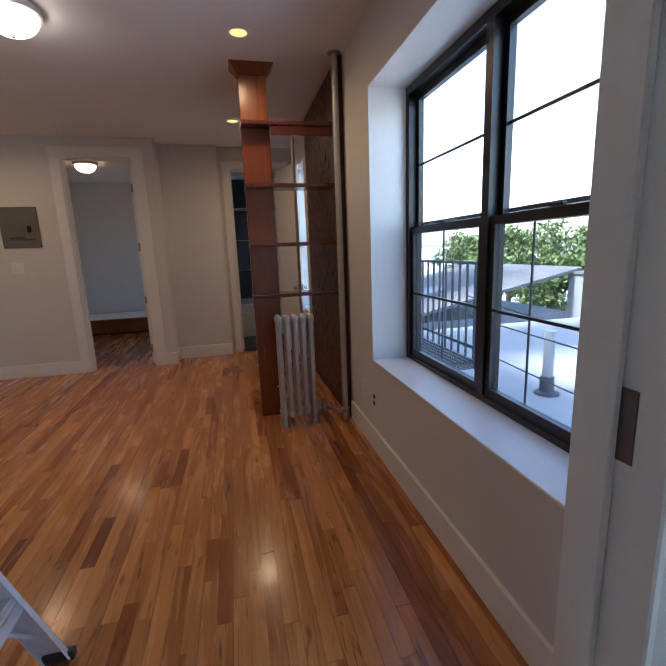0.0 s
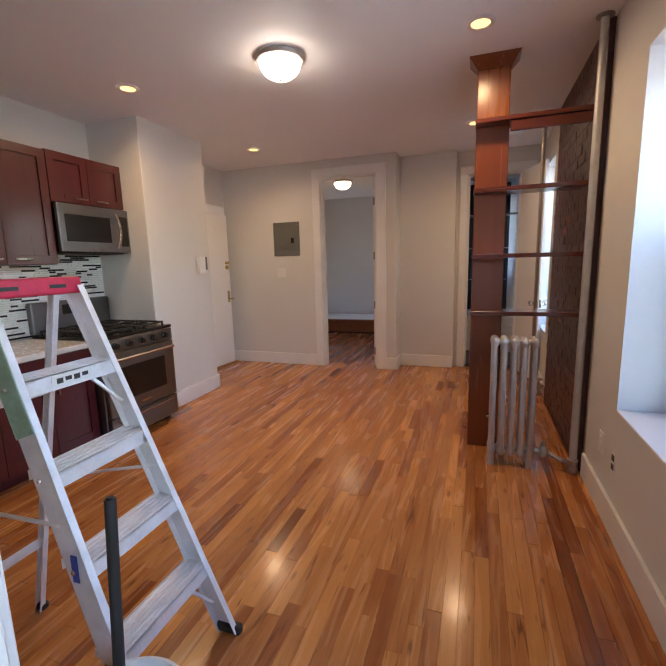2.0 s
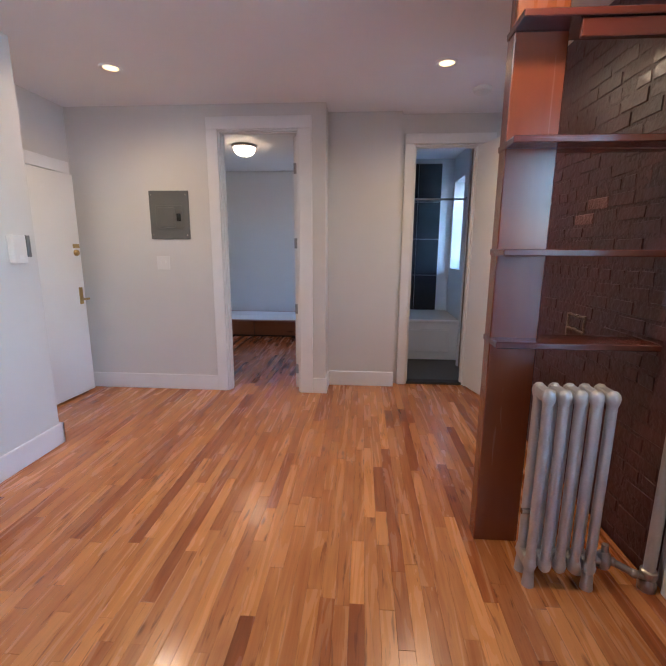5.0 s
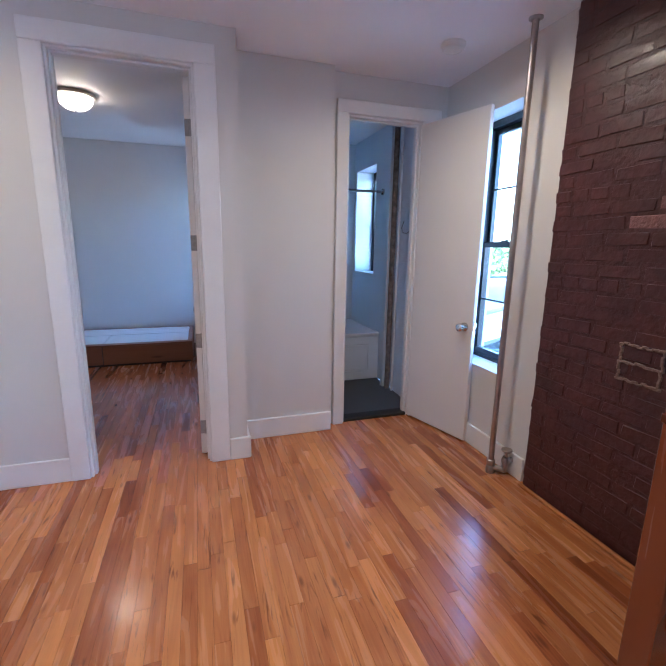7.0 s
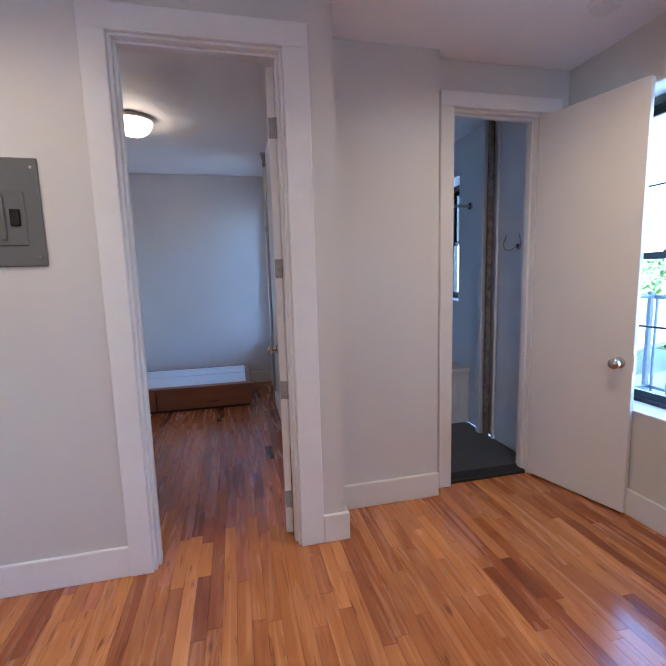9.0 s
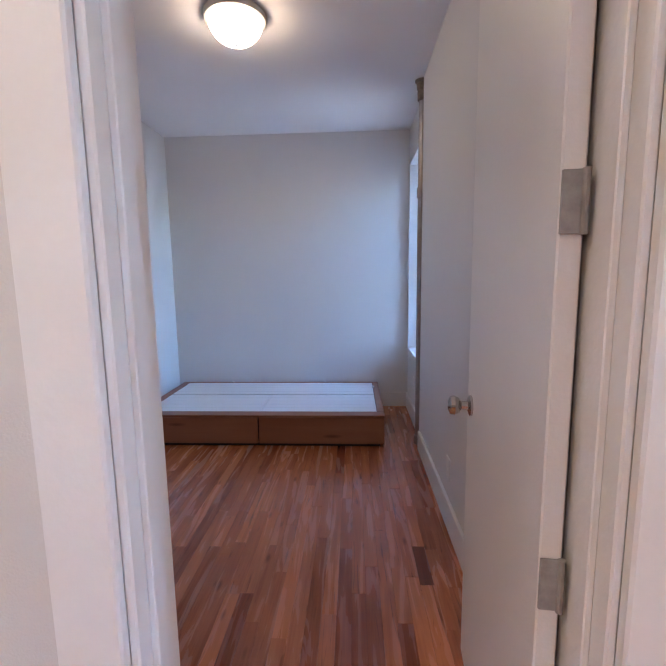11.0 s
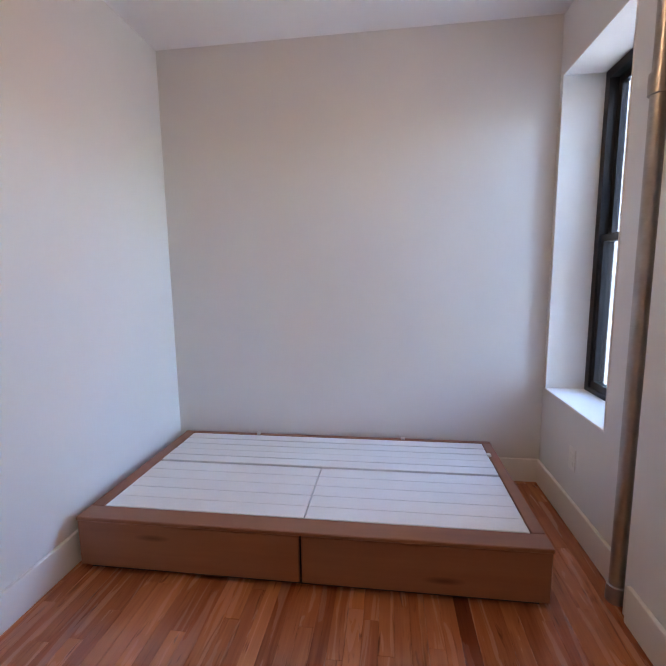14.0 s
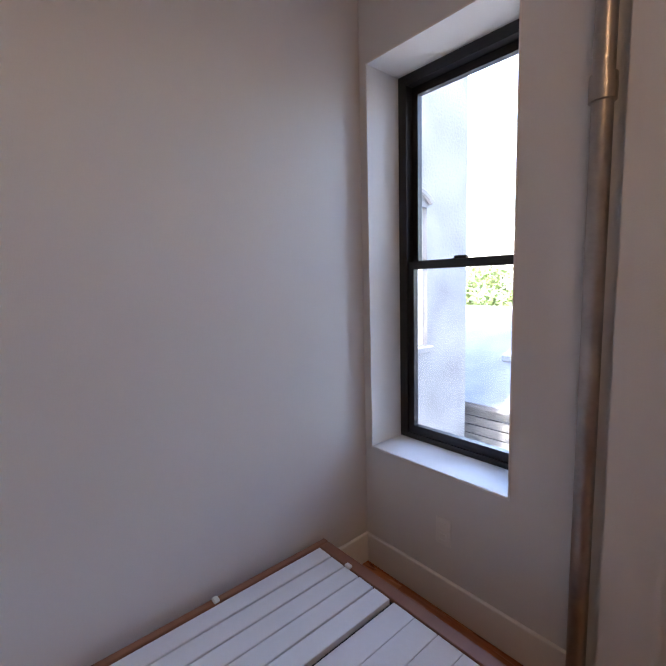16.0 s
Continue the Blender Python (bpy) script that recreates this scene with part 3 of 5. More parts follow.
local("lock_plate", bm_box(L - 0.085, -0.006, 1.325, L - 0.01, 0, 1.36, 0.002), BRASS, entry)
plate = local("handle_plate", bm_box(L - 0.075, -0.008, 0.83, L - 0.03, 0, 0.98, 0.004), BRASS, entry, "brass lever handle plate")
local("lever", bm_box(L - 0.062, -0.05, 0.865, L - 0.002, -0.036, 0.885, 0.005), BRASS, entry)
local("lever_stem", bm_tube((L - 0.052, -0.045, 0.875), (L - 0.052, -0.004, 0.875), 0.009), BRASS, entry)
c = tagged(new("entry_casing"), "white painted casing over the entry door", "door frame", kind="structure")
part("head", bm_box(XL, 4.62, 1.96, XL + 0.022, 5.6, 2.06, 0.004), TRIM, c)
part("upright", bm_box(XL, 5.545, 0, XL + 0.022, 5.6, 1.96, 0.004), TRIM, c)


# ---- lamps ----
def downlight(x, y, power=2.2):
    d = thing("recessed_downlight", "lit warm recessed ceiling downlight with white trim", "ceiling light", "recessed downlights", (x, y, ZC))
    local("trim_ring", bm_lathe([(0.048, 0.0), (0.075, 0.0), (0.075, -0.004), (0.068, -0.009), (0.05, -0.006), (0.048, 0.0)], 32), TRIM, d, smooth=True)
    local("lens", bm_lathe([(0.0, -0.003), (0.049, -0.003), (0.049, -0.001), (0.0, -0.001)], 32), LAMPD, d, "glowing lens")
    s = new("downlight_beam", bpy.data.lights.new("downlight_beam", "SPOT"))
    s.data.energy, s.data.color, s.data.spot_size, s.data.spot_blend, s.data.shadow_soft_size = power, WARM, radians(172), 1.0, 0.06
    s.matrix_world = look((x, y, ZC - 0.03), (x, y + 0.0001, 0))


for x, y, watts in ((-1.28, 4.9, 1.6), (0.96, 4.95, 2.2), (0.997, 3.27, 2.0), (-1.283, 3.2, 2.2)):
    downlight(x, y, watts)


def dome_lamp(x, y, z, r, glow, label):
    d = thing("dome_ceiling_lamp", label, "ceiling light", "", (x, y, z))
    local("base_pan", bm_lathe([(0, 0), (r * 1.0, 0), (r * 1.08, -0.008), (r * 1.02, -0.03), (r * 0.9, -0.034), (0, -0.034)], 40), PAN, d, "satin nickel pan", True)
    local("shade", bm_lathe([(r * 0.89, -0.03)] + [(r * 0.9 * math.cos(a), -0.034 - r * 0.68 * math.sin(a)) for a in [k * math.pi / 16 for k in range(8)]] + [(0, -0.034 - r * 0.68)], 40), glow, d, "frosted glass bowl, lit", True)
    local("finial", bm_lathe([(0, -0.034 - r * 0.76), (0.008, -0.03 - r * 0.76), (0.01, -0.024 - r * 0.72), (0.006, -0.034 - r * 0.67), (0, -0.03 - r * 0.66)], 16), CHROME, d, smooth=True)


dome_lamp(-0.13, 3.2, ZC, 0.137, LAMPG, "lit frosted glass dome lamp on the living room ceiling")
dome_lamp(-1.07, 7.38, ZB, 0.15, LAMPB, "lit frosted glass dome lamp on the bedroom ceiling")
smoke = thing("smoke_detector", "round white smoke detector on the ceiling", "smoke detector", at=(1.31, 5.40, ZC))
local("body", bm_lathe([(0, 0), (0.07, 0), (0.072, -0.012), (0.062, -0.03), (0.03, -0.036), (0, -0.036)], 32), WPLAST, smoke, smooth=True)
local("vent_ring", bm_lathe([(0.05, -0.034), (0.056, -0.036), (0.05, -0.038), (0.046, -0.036), (0.05, -0.034)], 32), TRIM, smoke, smooth=True)


# ---- column and open shelf unit ----
unit = thing("shelf_unit", "red-stained wooden room divider with a post and open shelves", "shelf", at=(1.08, 3.68, 0))
CX0, CX1, CY0, CY1 = 0.985, 1.18, 3.68, 3.76
# below the top shelf the shade is painted in as a darker tone
part("post", bm_box(CX0, CY0, 0, CX1, CY1, 2.117, 0.004), SHELF_SHADED, unit, "stained lower post, shelf shade painted in as darker colour")
part("upper_post", bm_box(CX0 + 0.003, CY0 + 0.003, 2.143, CX1 - 0.003, CY1 - 0.003, 2.451, 0.004), SHELFW, unit, "orange-stained upper post")
cap = bmesh.new()
bmesh.ops.create_cube(cap, size=1.0)
for v in cap.verts:
    grow = 0.05 if v.co.z > 0 else 0.0
    v.co = Vector((CX0 - grow if v.co.x < 0 else CX1 + grow, CY0 - grow if v.co.y < 0 else CY1 + grow, ZC - 0.001 if v.co.z > 0 else 2.45))
part("capital", cap, SHELF_SHADED, unit, "flared crown moulding at the ceiling")
for z in (0.955, 1.32, 1.725, 2.13):
    deep = 0.1
    part("shelf", bm_box(CX0 - 0.004, CY0 - deep, z - 0.013, 1.612, CY1 + 0.004, z + 0.013, 0.003), SHELFH, unit)
part("front_rail", bm_box(CX1 + 0.002, CY0 - 0.09, 2.055, 1.61, CY0 - 0.07, 2.115, 0.003), SHELFH, unit)

# ---- cast-iron radiator ----
rad = thing("radiator", "silver-painted cast-iron column radiator before the shelves", "radiator", at=(1.24, 3.45, 0))
N, Y0, Y1 = 5, 3.405, 3.53
for k in range(N):
    x = 1.135 + k * 0.057
    sec = bmesh.new()
    for y in (Y0 + 0.02, Y1 - 0.02):
        bm_tube((x, y, 0.09), (x, y, 0.80), 0.0185, n=14, bm=sec)
    for zz, up in ((0.80, 1), (0.095, -1)):
        bm_lathe([(0.0, 0.03 * up), (0.012, 0.027 * up), (0.022, 0.016 * up), (0.0255, 0), (0.022, -0.02 * up), (0.0185, -0.03 * up)], 14, sec, (x, Y0 + 0.02, zz))
        bm_lathe([(0.0, 0.03 * up), (0.012, 0.027 * up), (0.022, 0.016 * up), (0.0255, 0), (0.022, -0.02 * up), (0.0185, -0.03 * up)], 14, sec, (x, Y1 - 0.02, zz))
        bm_box(x - 0.02, Y0 + 0.02, zz - 0.022, x + 0.02, Y1 - 0.02, zz + 0.022, 0.008, sec, 2)
    part("section", sec, SILVERP, rad, smooth=True)
for x in (1.135, 1.135 + (N - 1) * 0.057):
    for y in (Y0 + 0.02, Y1 - 0.02):
        part("foot", bm_tube((x, y, 0.0), (x, y, 0.1), 0.024, 0.017, 14), SILVERP, rad, smooth=True)
for z in (0.1, 0.795):
    part("nipple", bm_tube((1.12, 3.467, z), (1.385, 3.467, z), 0.02, n=14), SILVERP, rad)
valve = bm_tube((1.37, 3.467, 0.1), (1.44, 3.467, 0.1), 0.021, n=14)
bm_lathe([(0, -0.03), (0.024, -0.03), (0.03, 0.0), (0.024, 0.03), (0.014, 0.04), (0.012, 0.07), (0, 0.07)], 16, valve, (1.44, 3.467, 0.1))
part("valve", valve, PIPEM, rad, "dull metal steam valve", True)
part("bleeder", bm_tube((1.10, 3.47, 0.30), (1.135, 3.47, 0.30), 0.012, n=12), CHROME, rad, "small air vent")


def bend(points, r, n=12):
    """A pipe through several points with ball joints at the turns."""
    bm = bmesh.new()
    for a, b in zip(points, points[1:]):
        bm_tube(a, b, r, n=n, bm=bm)
    for p in points[1:-1]:
        bm_lathe([(r * 1.25 * math.sin(t), -r * 1.25 * math.cos(t)) for t in [k * math.pi / 8 for k in range(9)]], n, bm, p)
    return bm


FL = [(0, 0), (0.05, 0), (0.05, -0.006), (0.03, -0.012), (0.022, -0.012), (0, -0.012)]


def riser(x, y, r, top, material, label, foot=True):
    p = thing("riser_pipe", label, "pipe", at=(x, y, 0))
    local("pipe", bm_tube((0, 0, 0.0), (0, 0, top), r, n=20), material, p, smooth=True)
    local("ceiling_flange", bm_lathe([(a * (1 if a < 0.03 else r / 0.022 * 0.9), b) for a, b in FL], 24, centre=(0, 0, top)), PIPEM, p, "dark ceiling flange", True)
    if foot:
        local("foot_fitting", bm_lathe([(0, 0.0), (r * 1.5, 0.0), (r * 1.6, 0.02), (r * 1.5, 0.04), (r * 1.2, 0.05), (r * 1.45, 0.06), (r * 1.45, 0.085), (r, 0.09)], 20), PIPEM, p, smooth=True)
    return p


p1 = riser(1.602, 3.44, 0.021, ZC, SILVERP, "silver-painted steam riser pipe beside the wall")
part("branch", bend([(1.44, 3.467, 0.1), (1.47, 3.46, 0.1), (1.54, 3.43, 0.075), (1.6, 3.44, 0.055)], 0.014), PIPEM, p1, "steam branch to the radiator", True)
p2 = riser(1.54, 5.02, 0.017, ZC, PIPEM, "bare metal steam riser pipe beside the window")
part("branch", bend([(1.54, 5.02, 0.035), (1.60, 4.97, 0.035), (1.60, 4.96, 0.1)], 0.018), PIPEM, p2, "floor elbow", True)
part("valve_body", bm_lathe([(0, 0.07), (0.022, 0.075), (0.028, 0.1), (0.02, 0.125), (0.01, 0.13), (0.009, 0.165), (0, 0.165)], 18, centre=(1.60, 4.96, 0)), PIPEM, p2, smooth=True)
part("hand_wheel", bm_lathe([(0, 0.16), (0.03, 0.163), (0.034, 0.17), (0.03, 0.177), (0, 0.18)], 18, centre=(1.60, 4.96, 0)), PIPEM, p2, smooth=True)
part("stub", bm_tube((1.60, 4.96, 0.1), (1.645, 4.96, 0.1), 0.016, n=12), PIPEM, p2)

# ---- kitchen ----
SY0, SY1, SX = 2.90, 3.605, -1.46
stove = thing("gas_stove", "stainless steel freestanding gas stove with black cast-iron grates", "stove", at=(-1.8, 3.25, 0))
part("body", bm_box(-2.14, SY0, 0.04, SX - 0.03, SY1, 0.80, 0.004), STEEL, stove)
part("plinth", bm_box(-2.1, SY0 + 0.03, 0.0, SX - 0.07, SY1 - 0.03, 0.04), BLACKG, stove)
part("cooktop", bm_box(-2.14, SY0 - 0.003, 0.80, SX + 0.01, SY1 + 0.003, 0.825, 0.008, seg=2), BLACKG, stove, "black enamel cooktop")
guard = part("backguard", bm_box(-2.165, SY0, 0.825, -2.11, SY1, 1.065, 0.012, seg=2), STEEL, stove)
part("display", bm_box(-2.111, 3.15, 0.955, -2.106, 3.36, 1.03, 0.001), BLACKG, guard, "black clock panel")
panel = part("control_panel", bm_box(SX - 0.03, SY0, 0.70, SX + 0.012, SY1, 0.795, 0.006), STEEL, stove)
for k in range(5):
    y = SY0 + 0.1 + k * (SY1 - SY0 - 0.2) / 4
    part("burner_knob", bm_lathe([(0, 0), (0.025, 0), (0.024, 0.012), (0.019, 0.016), (0.018, 0.036), (0, 0.038)], 20, axis="X", centre=(SX + 0.012, y, 0.748)), BLACKG, panel, "black burner knob", True)
oven = part("oven_door", bm_box(SX - 0.028, SY0 + 0.004, 0.225, SX + 0.016, SY1 - 0.004, 0.692, 0.006), STEEL, stove)
part("oven_window", bm_box(SX + 0.0165, SY0 + 0.12, 0.33, SX + 0.02, SY1 - 0.12, 0.58, 0.002), DARKGL, oven, "dark glass oven window")
hb = bm_tube((SX + 0.055, SY0 + 0.05, 0.65), (SX + 0.055, SY1 - 0.05, 0.65), 0.012, n=14)
for y in (SY0 + 0.08, SY1 - 0.08):
    bm_tube((SX + 0.014, y, 0.65), (SX + 0.055, y, 0.65), 0.009, n=10, bm=hb)
part("handle", hb, CHROME, oven, "long bar handle", True)
part("badge", bm_box(SX + 0.016, 3.2, 0.265, SX + 0.019, 3.31, 0.28), CHROME, oven)
drawer = part("storage_drawer", bm_box(SX - 0.028, SY0 + 0.004, 0.045, SX + 0.014, SY1 - 0.004, 0.215, 0.006), STEEL, stove)
part("drawer_lip", bm_box(SX + 0.013, SY0 + 0.06, 0.175, SX + 0.03, SY1 - 0.06, 0.195, 0.006), CHROME, drawer)
for gx0, gx1 in ((-2.09, -1.81), (-1.79, -1.5)):
    for gy0 in (SY0 + 0.03, SY0 + 0.365):
        g = bmesh.new()
        gy1 = gy0 + 0.31
        for a in (gx0, gx1 - 0.014):
            bm_box(a, gy0, 0.842, a + 0.014, gy1, 0.856, 0.003, g)
        for b in (gy0, gy1 - 0.014, (gy0 + gy1) / 2 - 0.007):
            bm_box(gx0, b, 0.842, gx1, b + 0.014, 0.857, 0.003, g)
        bm_box((gx0 + gx1) / 2 - 0.007, gy0, 0.842, (gx0 + gx1) / 2 + 0.007, gy1, 0.858, 0.003, g)
        for a in (gx0 + 0.002, gx1 - 0.014):
            for b in (gy0 + 0.002, gy1 - 0.014):
                bm_box(a, b, 0.824, a + 0.012, b + 0.012, 0.844, bm=g)
        part("grate", g, IRON, stove, "cast-iron pan grate")
        part("burner", bm_lathe([(0, 0.012), (0.03, 0.012), (0.036, 0.006), (0.045, 0.0), (0, 0)], 20, centre=((gx0 + gx1) / 2, (gy0 + gy1) / 2, 0.825)), IRON, stove, smooth=True)

mw = thing("microwave", "stainless over-range microwave with a dark glass door", "microwave", at=(-1.95, 3.3, 1.42))
MX, MY0, MY1, MZ0, MZ1 = -1.80, 2.97, 3.607, 1.425, 1.785
part("body", bm_box(-2.165, MY0 + 0.004, MZ0 + 0.006, MX - 0.03, MY1 - 0.004, MZ1 - 0.004, 0.003), BLACKG, mw)
door = part("door", bm_box(MX - 0.03, MY0, MZ0 + 0.012, MX, MY1, MZ1 - 0.004, 0.006, seg=2), STEEL, mw)
part("door_window", bm_box(MX - 0.001, MY0 + 0.05, MZ0 + 0.085, MX + 0.003, MY1 - 0.19, MZ1 - 0.08, 0.002), DARKGL, door, "dark glass window")
part("keypad", bm_box(MX - 0.001, MY1 - 0.1, MZ0 + 0.06, MX + 0.003, MY1 - 0.015, MZ1 - 0.06, 0.002), BLACKG, door, "black keypad")
arc = []
for k in range(9):
    a = -1 + k / 4
    arc.append((MX + 0.012 + 0.036 * (1 - a * a), MY1 - 0.14, (MZ0 + MZ1) / 2 + 0.135 * a))
part("handle", bend(arc, 0.011, 10), CHROME, door, "bowed bar handle", True)
part("badge", bm_box(MX, 3.24, MZ0 + 0.03, MX + 0.002, 3.32, MZ0 + 0.044), CHROME, door)
part("vent_grille", bm_box(-2.1, MY0 + 0.03, MZ0 - 0.001, MX - 0.05, MY1 - 0.03, MZ0 + 0.006), IRON, mw)


def shaker(name, parent, x, y0, y1, z0, z1, handle):
    """A framed cabinet door facing +x with a sunk middle panel and a bar handle."""
    d = part(name, bm_wall("x", x, x + 0.02, y0 + 0.002, y1 - 0.002, z0 + 0.002, z1 - 0.002, [(y0 + 0.06, y1 - 0.06, z0 + 0.06, z1 - 0.06)] if z1 - z0 > 0.2 else ()), CHERRY, parent)
    if z1 - z0 > 0.2:
        part("panel", bm_box(x + 0.002, y0 + 0.058, z0 + 0.058, x + 0.011, y1 - 0.058, z1 - 0.058, 0.004), CHERRY, d)
    if handle:
        (ha, hz0), (hb_, hz1) = handle
        h = bm_tube((x + 0.045, ha, hz0), (x + 0.045, hb_, hz1), 0.006, n=10)
        for t in (0.12, 0.88):
            bm_tube((x + 0.018, ha + (hb_ - ha) * t, hz0 + (hz1 - hz0) * t), (x + 0.045, ha + (hb_ - ha) * t, hz0 + (hz1 - hz0) * t), 0.005, n=8, bm=h)
        part("handle", h, CHROME, d, "slim nickel bar handle")
    return d


def upper_cabinet(y0, y1, z0, z1, doors=2):
    c = thing("wall_cabinet", "dark cherry wall cabinet with framed doors", "cabinet", "kitchen wall cabinets", (-2.0, (y0 + y1) / 2, z0))
    part("carcass", bm_box(XL + 0.002, y0 + 0.001, z0, -1.86, y1 - 0.001, z1, 0.002), CHERRY, c)
    s = (y1 - y0) / doors
    for k in range(doors):
        a = y0 + k * s
        near = a + s - 0.15 if k % 2 == 0 else a + 0.04
        shaker("door", c, -1.86, a, a + s, z0, z1, ((near, z0 + 0.035), (near + 0.11, z0 + 0.035)))
    return c


upper_cabinet(2.965, 3.612, 1.79, 2.14)
upper_cabinet(2.265, 2.962, 1.345, 2.13)
upper_cabinet(1.56, 2.262, 1.345, 2.13)
upper_cabinet(1.01, 1.557, 1.345, 2.13)


def base_cabinet(y0, y1, doors=2):
    c = thing("base_cabinet", "dark cherry base cabinet with drawer and doors", "cabinet", "kitchen base cabinets", (-1.85, (y0 + y1) / 2, 0))
    part("carcass", bm_box(XL + 0.002, y0 + 0.001, 0.09, -1.575, y1 - 0.001, 0.76, 0.002), CHERRY, c)
    part("toe_kick", bm_box(XL + 0.002, y0 + 0.001, 0, -1.64, y1 - 0.001, 0.09), CHERRY, c)
    shaker("drawer", c, -1.575, y0, y1, 0.62, 0.755, (((y0 + y1) / 2 - 0.07, 0.69), ((y0 + y1) / 2 + 0.07, 0.69)))
    s = (y1 - y0) / doors
    for k in range(doors):
        shaker("door", c, -1.575, y0 + k * s, y0 + (k + 1) * s, 0.095, 0.615, ((y0 + k * s + (0.04 if k else s - 0.04), 0.5), (y0 + k * s + (0.04 if k else s - 0.04), 0.59)))


for a, b in ((1.01, 1.62), (1.62, 2.25), (2.25, 2.892)):
    base_cabinet(a, b)
tagged(part("worktop", bm_box(XL + 0.002, 1.005, 0.762, -1.53, 2.893, 0.80, 0.006, seg=2), COUNTER), "pale stone kitchen worktop on the base cabinets", "worktop")

# mosaic backsplash of thin glass strips
splash = setting("backsplash", bm_box(XL, 1.01, 0.802, XL + 0.006, 3.61, 1.43), GROUT, "linear white and black glass mosaic backsplash", "backsplash")
rng = random.Random(5)
white, black = bmesh.new(), bmesh.new()
z = 0.808
while z < 1.42:
    y = 1.9 - rng.random() * 0.1
    while y < 3.6:
        w = rng.choice((0.05, 0.08, 0.1, 0.13))
        e = min(y + w, 3.608)
        b = black if rng.random() < 0.3 else white
        vs = [b.verts.new(p) for p in ((XL + 0.006, y, z), (XL + 0.006, e, z), (XL + 0.006, e, z + 0.0135), (XL + 0.006, y, z + 0.0135), (XL + 0.011, y + 0.001, z + 0.001), (XL + 0.011, e - 0.001, z + 0.001), (XL + 0.011, e - 0.001, z + 0.0125), (XL + 0.011, y + 0.001, z + 0.0125))]
        for q in ((4, 5, 6, 7), (0, 1, 5, 4), (1, 2, 6, 5), (2, 3, 7, 6), (3, 0, 4, 7)):
            b.faces.new([vs[i] for i in q])
        y = e + 0.002
    z += 0.0158
tagged(part("white_tiles", white, TILEW, splash), kind="stuff")
tagged(part("black_tiles", black, TILEB, splash), kind="stuff")

# ---- wall fittings ----
breaker = thing("breaker_panel", "grey enamelled electrical breaker panel set in the wall", "electrical panel", at=(-1.28, YA, 1.6))
part("cover", bm_box(-1.462, YA - 0.012, 1.408, -1.102, YA, 1.826, 0.004), PANELG, breaker)
pd = part("panel_door", bm_box(-1.405, YA - 0.019, 1.49, -1.158, YA - 0.0125, 1.70, 0.003), PANELG, breaker)
part("raised_plate", bm_box(-1.385, YA - 0.029, 1.51, -1.228, YA - 0.0195, 1.685, 0.006, seg=2), PANELG, pd)
part("latch", bm_box(-1.212, YA - 0.027, 1.565, -1.175, YA - 0.0195, 1.63, 0.003), BLACKG, pd, "black latch")
for x, z in ((-1.44, 1.79), (-1.125, 1.79), (-1.44, 1.445), (-1.125, 1.445)):
    part("screw", bm_lathe([(0, 0), (0.006, 0), (0.005, 0.003), (0, 0.003)], 10, axis="Y", centre=(x, YA - 0.0152, z)), CHROME, breaker)


def wall_plate(name, label, axis, face, a, z, w=0.07, h=0.115, kind="switch", n=1, mat=None):
    """A cover plate on a wall; axis 'y': on a wall facing -y, 'x-': facing -x, 'x+': facing +x."""
    ob = thing(name, label, "switch" if kind == "switch" else "outlet")

    def box(p0, p1, q0, q1, t0, t1, bev=0.002):
        if axis == "y":
            return bm_box(p0, face - t1, q0, p1, face - t0, q1, bev)
        s = -1 if axis == "x-" else 1
        x0, x1 = sorted((face + s * t0, face + s * t1))
        return bm_box(x0, p0, q0, x1, p1, q1, bev)

    part("cover_plate", box(a - w / 2, a + w / 2, z - h / 2, z + h / 2, 0, 0.006), WPLAST, ob)
    for k in range(n):
        c = a + (k - (n - 1) / 2) * 0.046
        if kind == "switch":
            part("toggle", box(c - 0.005, c + 0.005, z - 0.004, z + 0.016, 0.0065, 0.018), WPLAST, ob)
        else:
            for dz in (-0.022, 0.022):
                s = part("socket", box(c - 0.016, c + 0.016, z + dz - 0.014, z + dz + 0.014, 0.0062, 0.008), WPLAST if mat is None else mat, ob)
    return ob


wall_plate("light_switch", "white double toggle switch below the breaker panel", "y", YA, -1.372, 1.197, 0.118, 0.118, n=2)
door_phone = thing("door_phone", "white plastic intercom box on the kitchen pier", "intercom")
part("housing", bm_box(-1.62, 4.24, 1.235, -1.582, 4.34, 1.40, 0.006, seg=2), WPLAST, door_phone)
part("talk_button", bm_box(-1.583, 4.27, 1.26, -1.579, 4.31, 1.285, 0.002), TRIM, door_phone)
part("cable_cover", bm_box(-1.62, 4.372, 1.27, -1.604, 4.40, 1.40, 0.003), PANELG, door_phone, "dark grey strip beside the box")
wall_plate("wall_outlet", "blank white cover plate on the wall under the window", "x-", XR, 3.115, 0.345, kind="outlet")
wall_plate("wall_outlet", "white double outlet below the window", "x-", XR, 2.90, 0.335, 0.04, 0.1, kind="outlet", mat=INK)
wall_plate("wall_outlet", "white outlet low on the bedroom side wall", "x-", 0.0, 7.15, 0.3, kind="outlet")
wall_plate("wall_outlet", "white outlet below the bedroom window", "x-", 0.04, 8.69, 0.345, kind="outlet")

# ---- step ladder ----
lad = thing("step_ladder", "paint-spattered aluminium step ladder with a red top cap", "ladder", at=(-0.1, 1.63, 0))


